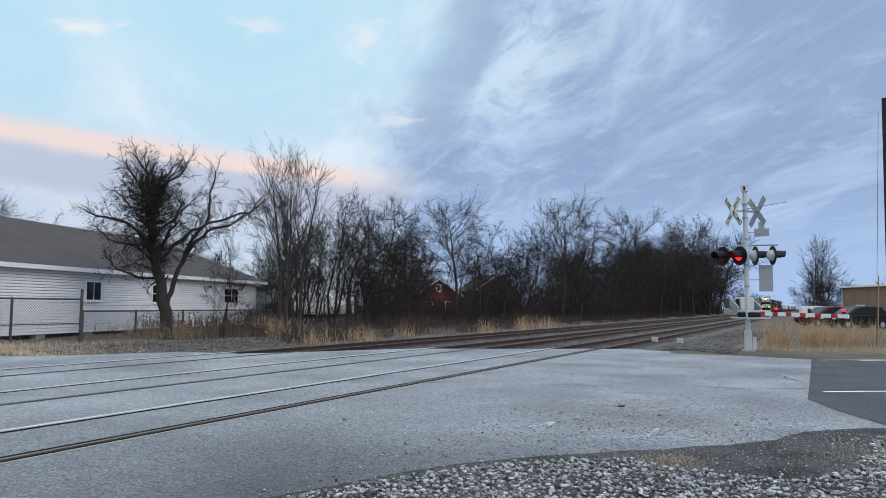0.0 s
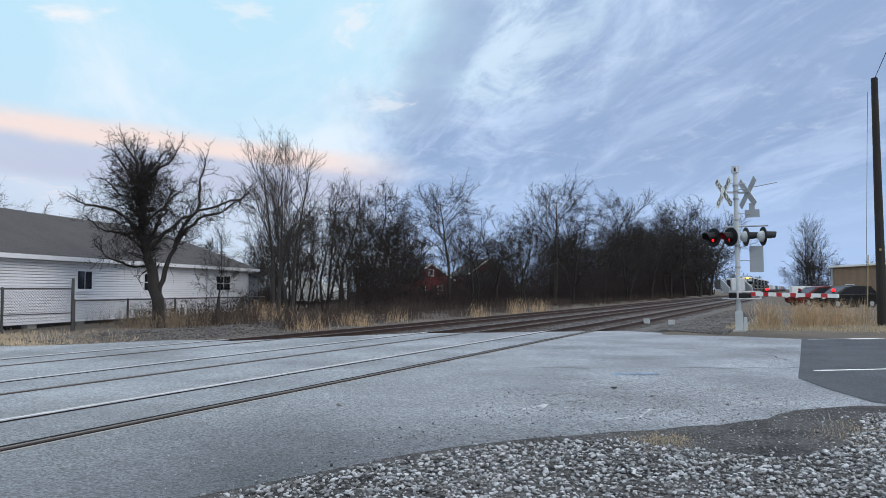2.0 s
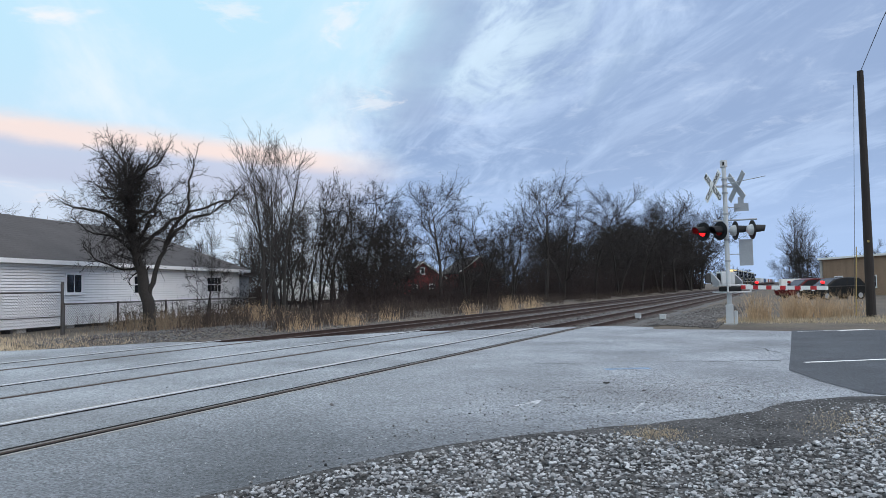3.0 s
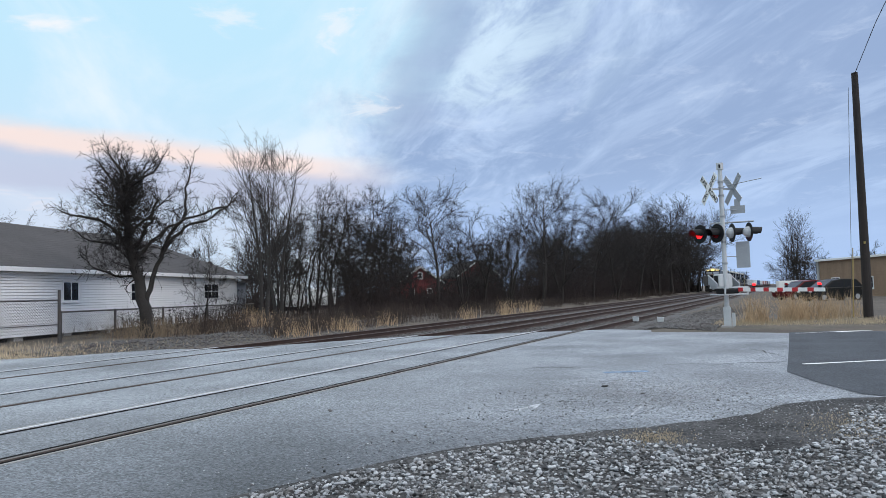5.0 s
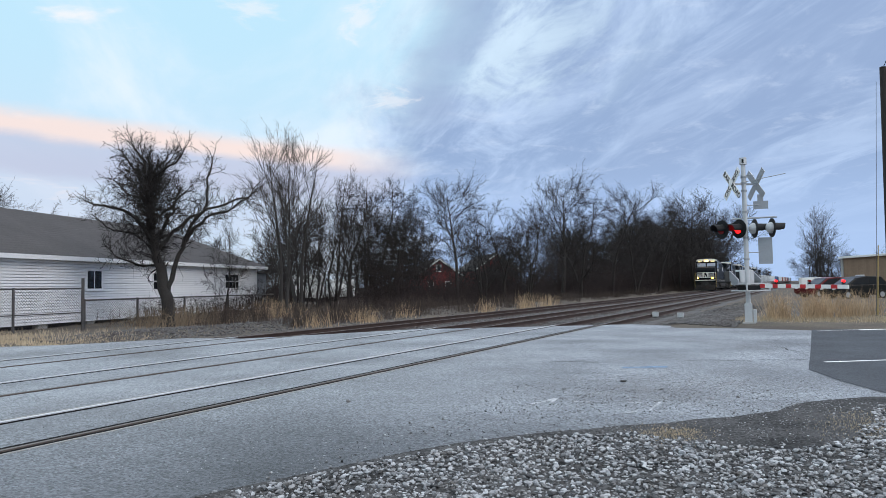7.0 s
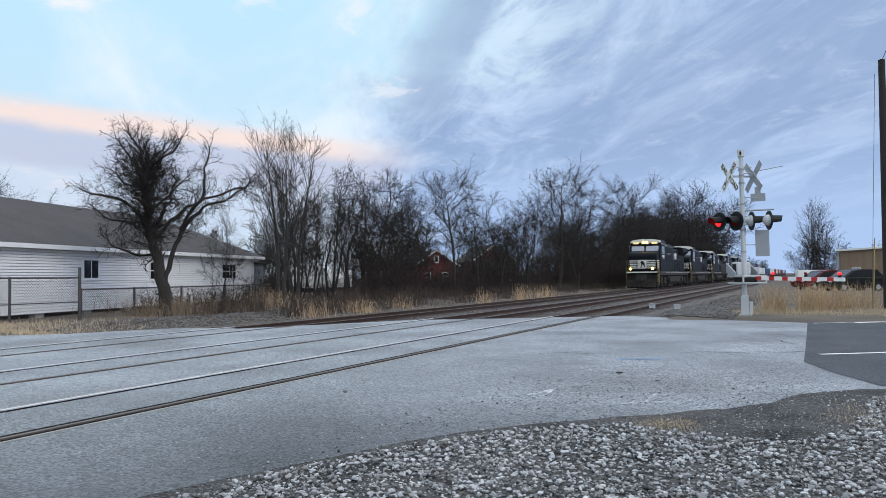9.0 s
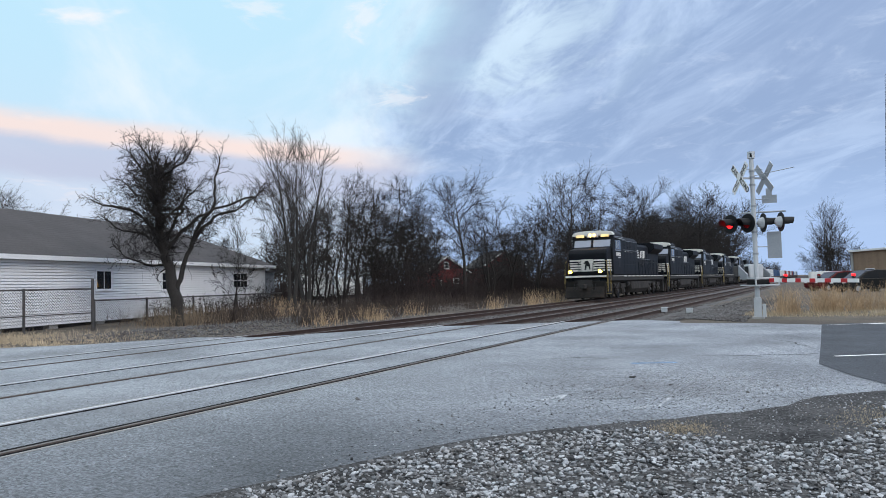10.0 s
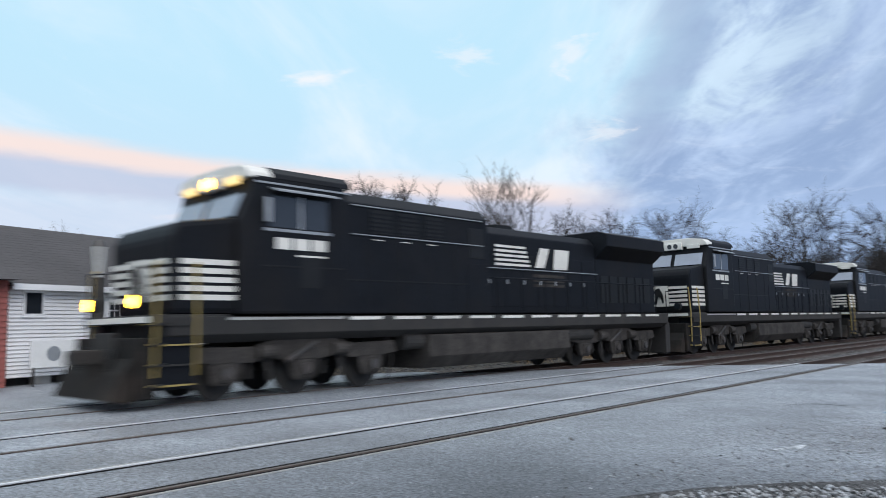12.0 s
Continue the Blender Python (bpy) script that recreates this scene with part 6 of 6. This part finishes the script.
    for s in (-1, 1):
        for k in range(3):
            y = 6.1 + .95 * k
            g = part("air_grille", box(s * 1.462 - .012, s * 1.462 + .012, y, y + .7, 3.5, 4.05), M["black"], lc, "dark air grille" if k == 0 else "")
            for j in range(5):
                part("louvre", box(s * 1.475 - .008, s * 1.475 + .008, y, y + .7, 3.54 + .1 * j, 3.575 + .1 * j), B, g)
            part("grab_iron", box(s * 1.47 - .01, s * 1.47 + .01, y + .1, y + .4, 3.34, 3.36), W, lc)
        part("hand_line", rod([(s * 1.50, 5.5, 4.10), (s * 1.50, 10.3, 4.10)], .014), M["grey_metal"], lc)
        part("hand_line", rod([(s * 1.50, 5.5, 3.44), (s * 1.50, 10.3, 3.44)], .014), M["grey_metal"], lc)
        part("cabinet_hatch", box(s * 1.464 - .006, s * 1.464 + .006, 9.75, 10.4, 3.1, 3.9, .004), M["black"], lc)
        part("cabinet_door", box(s * 1.464 - .006, s * 1.464 + .006, 9.65, 10.45, 1.72, 2.95, .004), B, lc)
        for k in range(4):
            part("panel_joint", box(s * 1.463 - .005, s * 1.463 + .005, 6.0 + 1.05 * k, 6.018 + 1.05 * k, 1.7, 3.3), M["black"], lc)
        part("hand_line", rod([(s * 1.12, 10.8, 2.93), (s * 1.12, 17.0, 2.93)], .014), M["grey_metal"], lc)
        part("cabinet_seam", box(s * 1.463 - .006, s * 1.463 + .006, 5.35, 10.55, 2.40, 2.43), M["black"], lc)
        for k in range(7):
            y = 11.0 + .85 * k
            d = part("hood_door", box(s * 1.05 - .012, s * 1.05 + .012, y, y + .78, 1.85, 3.35, .01), B, lc)
            part("door_latch", box(s * 1.064 - .008, s * 1.064 + .008, y + .08, y + .14, 2.5, 2.62), M["grey_metal"], d)
        for k in range(5):
            z = 3.02 + .13 * k
            part("hood_stripe", box(s * 1.066 - .003, s * 1.066 + .003, 11.4, 13.15 - .06 * k, z, z + .07), W, lc, "white hood stripe" if k == 0 else "")
        part("hood_emblem", prism([(13.4, 3.02), (13.9, 3.02), (14.2, 3.62), (13.7, 3.62)], "x", s * 1.062, s * 1.072), W, lc, "white emblem shape")
        part("hood_emblem", prism([(14.4, 3.0), (15.2, 3.0), (15.35, 3.62), (14.5, 3.62)], "x", s * 1.062, s * 1.072), W, lc)
        for k in range(3):
            part("side_notice", box(s * 1.066 - .003, s * 1.066 + .003, 13.3, 15.0, 2.45 + .14 * k, 2.54 + .14 * k), M["bogie_pale"], lc)
        for k in range(6):
            part("radiator_grille", box(s * 1.06 - .01, s * 1.06 + .01, 17.3 + .62 * k, 17.8 + .62 * k, 2.0, 2.9), M["black"], lc)
        # walkway rails
        for k in range(9):
            y = 10.9 + 1.2 * k
            part("stanchion", cyl((s * 1.48, y, 1.62), (s * 1.48, y, 2.62), .018, n=6), B, lc)
        part("handrail", cyl((s * 1.48, 10.7, 2.62), (s * 1.48, 20.9, 2.62), .02, n=6), B, lc)
    part("exhaust", box(-.3, .3, 12.4, 13.3, 4.12, 4.34, .02), M["black"], lc)
    part("horn", rod([(0, 11.0, 4.2), (0, 11.6, 4.28)], .07, 8), M["black"], lc)
    for k in range(3):
        part("roof_vent", box(-.55, .55, 6.2 + 1.2 * k, 7.1 + 1.2 * k, 4.42, 4.50, .02), M["black"], lc)
    part("antenna_dome", box(-.4, .4, 4.2, 4.8, 4.7, 4.78, .02), B, lc)
    part("rear_pilot", box(-1.4, 1.4, 21.35, 21.7, .2, 1.3, .03), G, lc)
    part("rear_coupler", box(-.15, .15, 21.6, 22.35, .78, 1.05, .04), G, lc)
    return lc, moving


def build_wagon(m, paint, second, label):
    """An intermodal well wagon with stacked boxes; front at y = 0."""
    wg = empty("container_wagon", m, label, "railway wagon", "wagons")
    part("well", prism([(-1.4, .35), (1.4, .35), (1.45, 1.15), (1.3, 1.15), (1.25, .5), (-1.25, .5), (-1.3, 1.15), (-1.45, 1.15)], "y", 1.6, 16.2), M["rust"], wg, "rust-brown well frame")
    for y in (0.9, 16.9):
        part("end_platform", box(-1.4, 1.4, y - .9, y + .9, .95, 1.2, .02), M["rust"], wg)
        for a in (-.85, .85):
            part("wheelset", cyl((-.8, y + a, .45), (.8, y + a, .45), .45, n=18), M["loco_grime"], wg)
        for s in (-1, 1):
            part("side_frame", box(s * 1.0 - .08, s * 1.0 + .08, y - 1.2, y + 1.2, .3, .75, .03), M["loco_grime"], wg)
    c = part("container", box(-1.22, 1.22, 2.6, 15.0, .52, 3.2, .02), paint, wg, "corrugated steel container")
    if second:
        part("container", box(-1.22, 1.22, 2.6, 15.0, 3.24, 5.6, .02), second, wg, "upper corrugated steel container")
    rib = mesh_of(box(1.22, 1.245, -.07, .07, .62, 3.1), "rib", paint)
    for k in range(24):
        o = new("rib", rib)
        o.parent = c
        o.location = (0, 2.9 + .51 * k, 0)
    return wg


TRAIN, AXLES = [], []
NOSE_END, SPEED = 5.5, 23.15      # the leading nose at 12 s, metres along the track; metres a second


def build_train():
    x = TRACKS[2]
    at = 0.0
    for k in range(5):
        lc, moving = build_loco(pose(x, at, .014), k == 0, k == 0)
        TRAIN.append((lc, at))
        if k == 0:
            AXLES.extend(a for a in moving)
        at += 22.75
    greys = [mat("container_grey", (0.50, 0.52, 0.53), .6, vary=.1, dirt=(.3, .28, .25)), mat("container_white", (0.68, 0.70, 0.70), .6, vary=.1, dirt=(.4, .38, .34)),
             mat("container_red", (0.25, 0.05, 0.04), .6, vary=.15), mat("container_blue", (0.05, 0.10, 0.20), .6, vary=.15)]
    rng = random.Random(2)
    first = {}
    for k in range(18):
        a, b = rng.choice((0, 1, 1, 0, 2, 3)), None
        key = (a, b)
        m = pose(x, at, .014)
        if key in first:
            wg = copy_thing(first[key], m)
        else:
            wg = first[key] = build_wagon(m, greys[a], None if b is None else greys[b], "intermodal wagon carrying a %s container" % ("grey", "white", "dark red", "dark blue")[a])
        TRAIN.append((wg, at))
        at += 18.6


def motions():
    times = [0, .1, .2] + [.5 * k for k in range(1, 24)] + [11.8, 11.9, 12.0]
    lag = ((0, 0), (9.5, 0), (10.0, -.5), (10.5, 0), (11.0, .7), (11.5, 1.1), (12.0, .25))
    x = TRACKS[2]
    for ob, at in TRAIN:
        walk(ob, [(t, pose(x, NOSE_END + SPEED * (12 - t) + float(np.interp(t, *zip(*lag))) + at, .014)) for t in times])
    # flashing lamps: half a second and a bit each side
    period, start = 1.187, .20
    for lens, name in LENSES:
        left = name in ("lamp_a", "lamp_c")
        rows, turn = [(0.0, 180 if left else 0)], 180 if left else 0
        k = 0
        while True:
            t = start + period / 2 * k
            k += 1
            if t > 11.9:
                break
            for dt, a in ((-.05, 0), (-.0167, 60), (.0167, 120), (.05, 180)):
                rows.append((t + dt, turn + a))
            turn += 180
        rows.append((12.0, turn))
        walk(lens, [(t, pose(.035, 0, 0, 0, 0, a)) for t, a in rows])
    # wheels of the leading engine roll
    for ax in AXLES:
        y = ax.location.y
        step = math.degrees(SPEED / FPS / .53)
        walk(ax, [(k / FPS, pose(0, y, .53, step * k % 360)) for k in range(361)])


build_ground()
build_markings()
build_tracks()
build_white_house()
build_far_houses()
build_car(2.7, 61.5, 38, "car_black", "black estate car waiting at the crossing")
build_car(0.9, 67.5, 38, "car_red", "dark red car waiting in the queue")
build_fence()
build_signal()
build_poles()
build_train()
build_trees()
build_brush()
build_gravel()
motions()
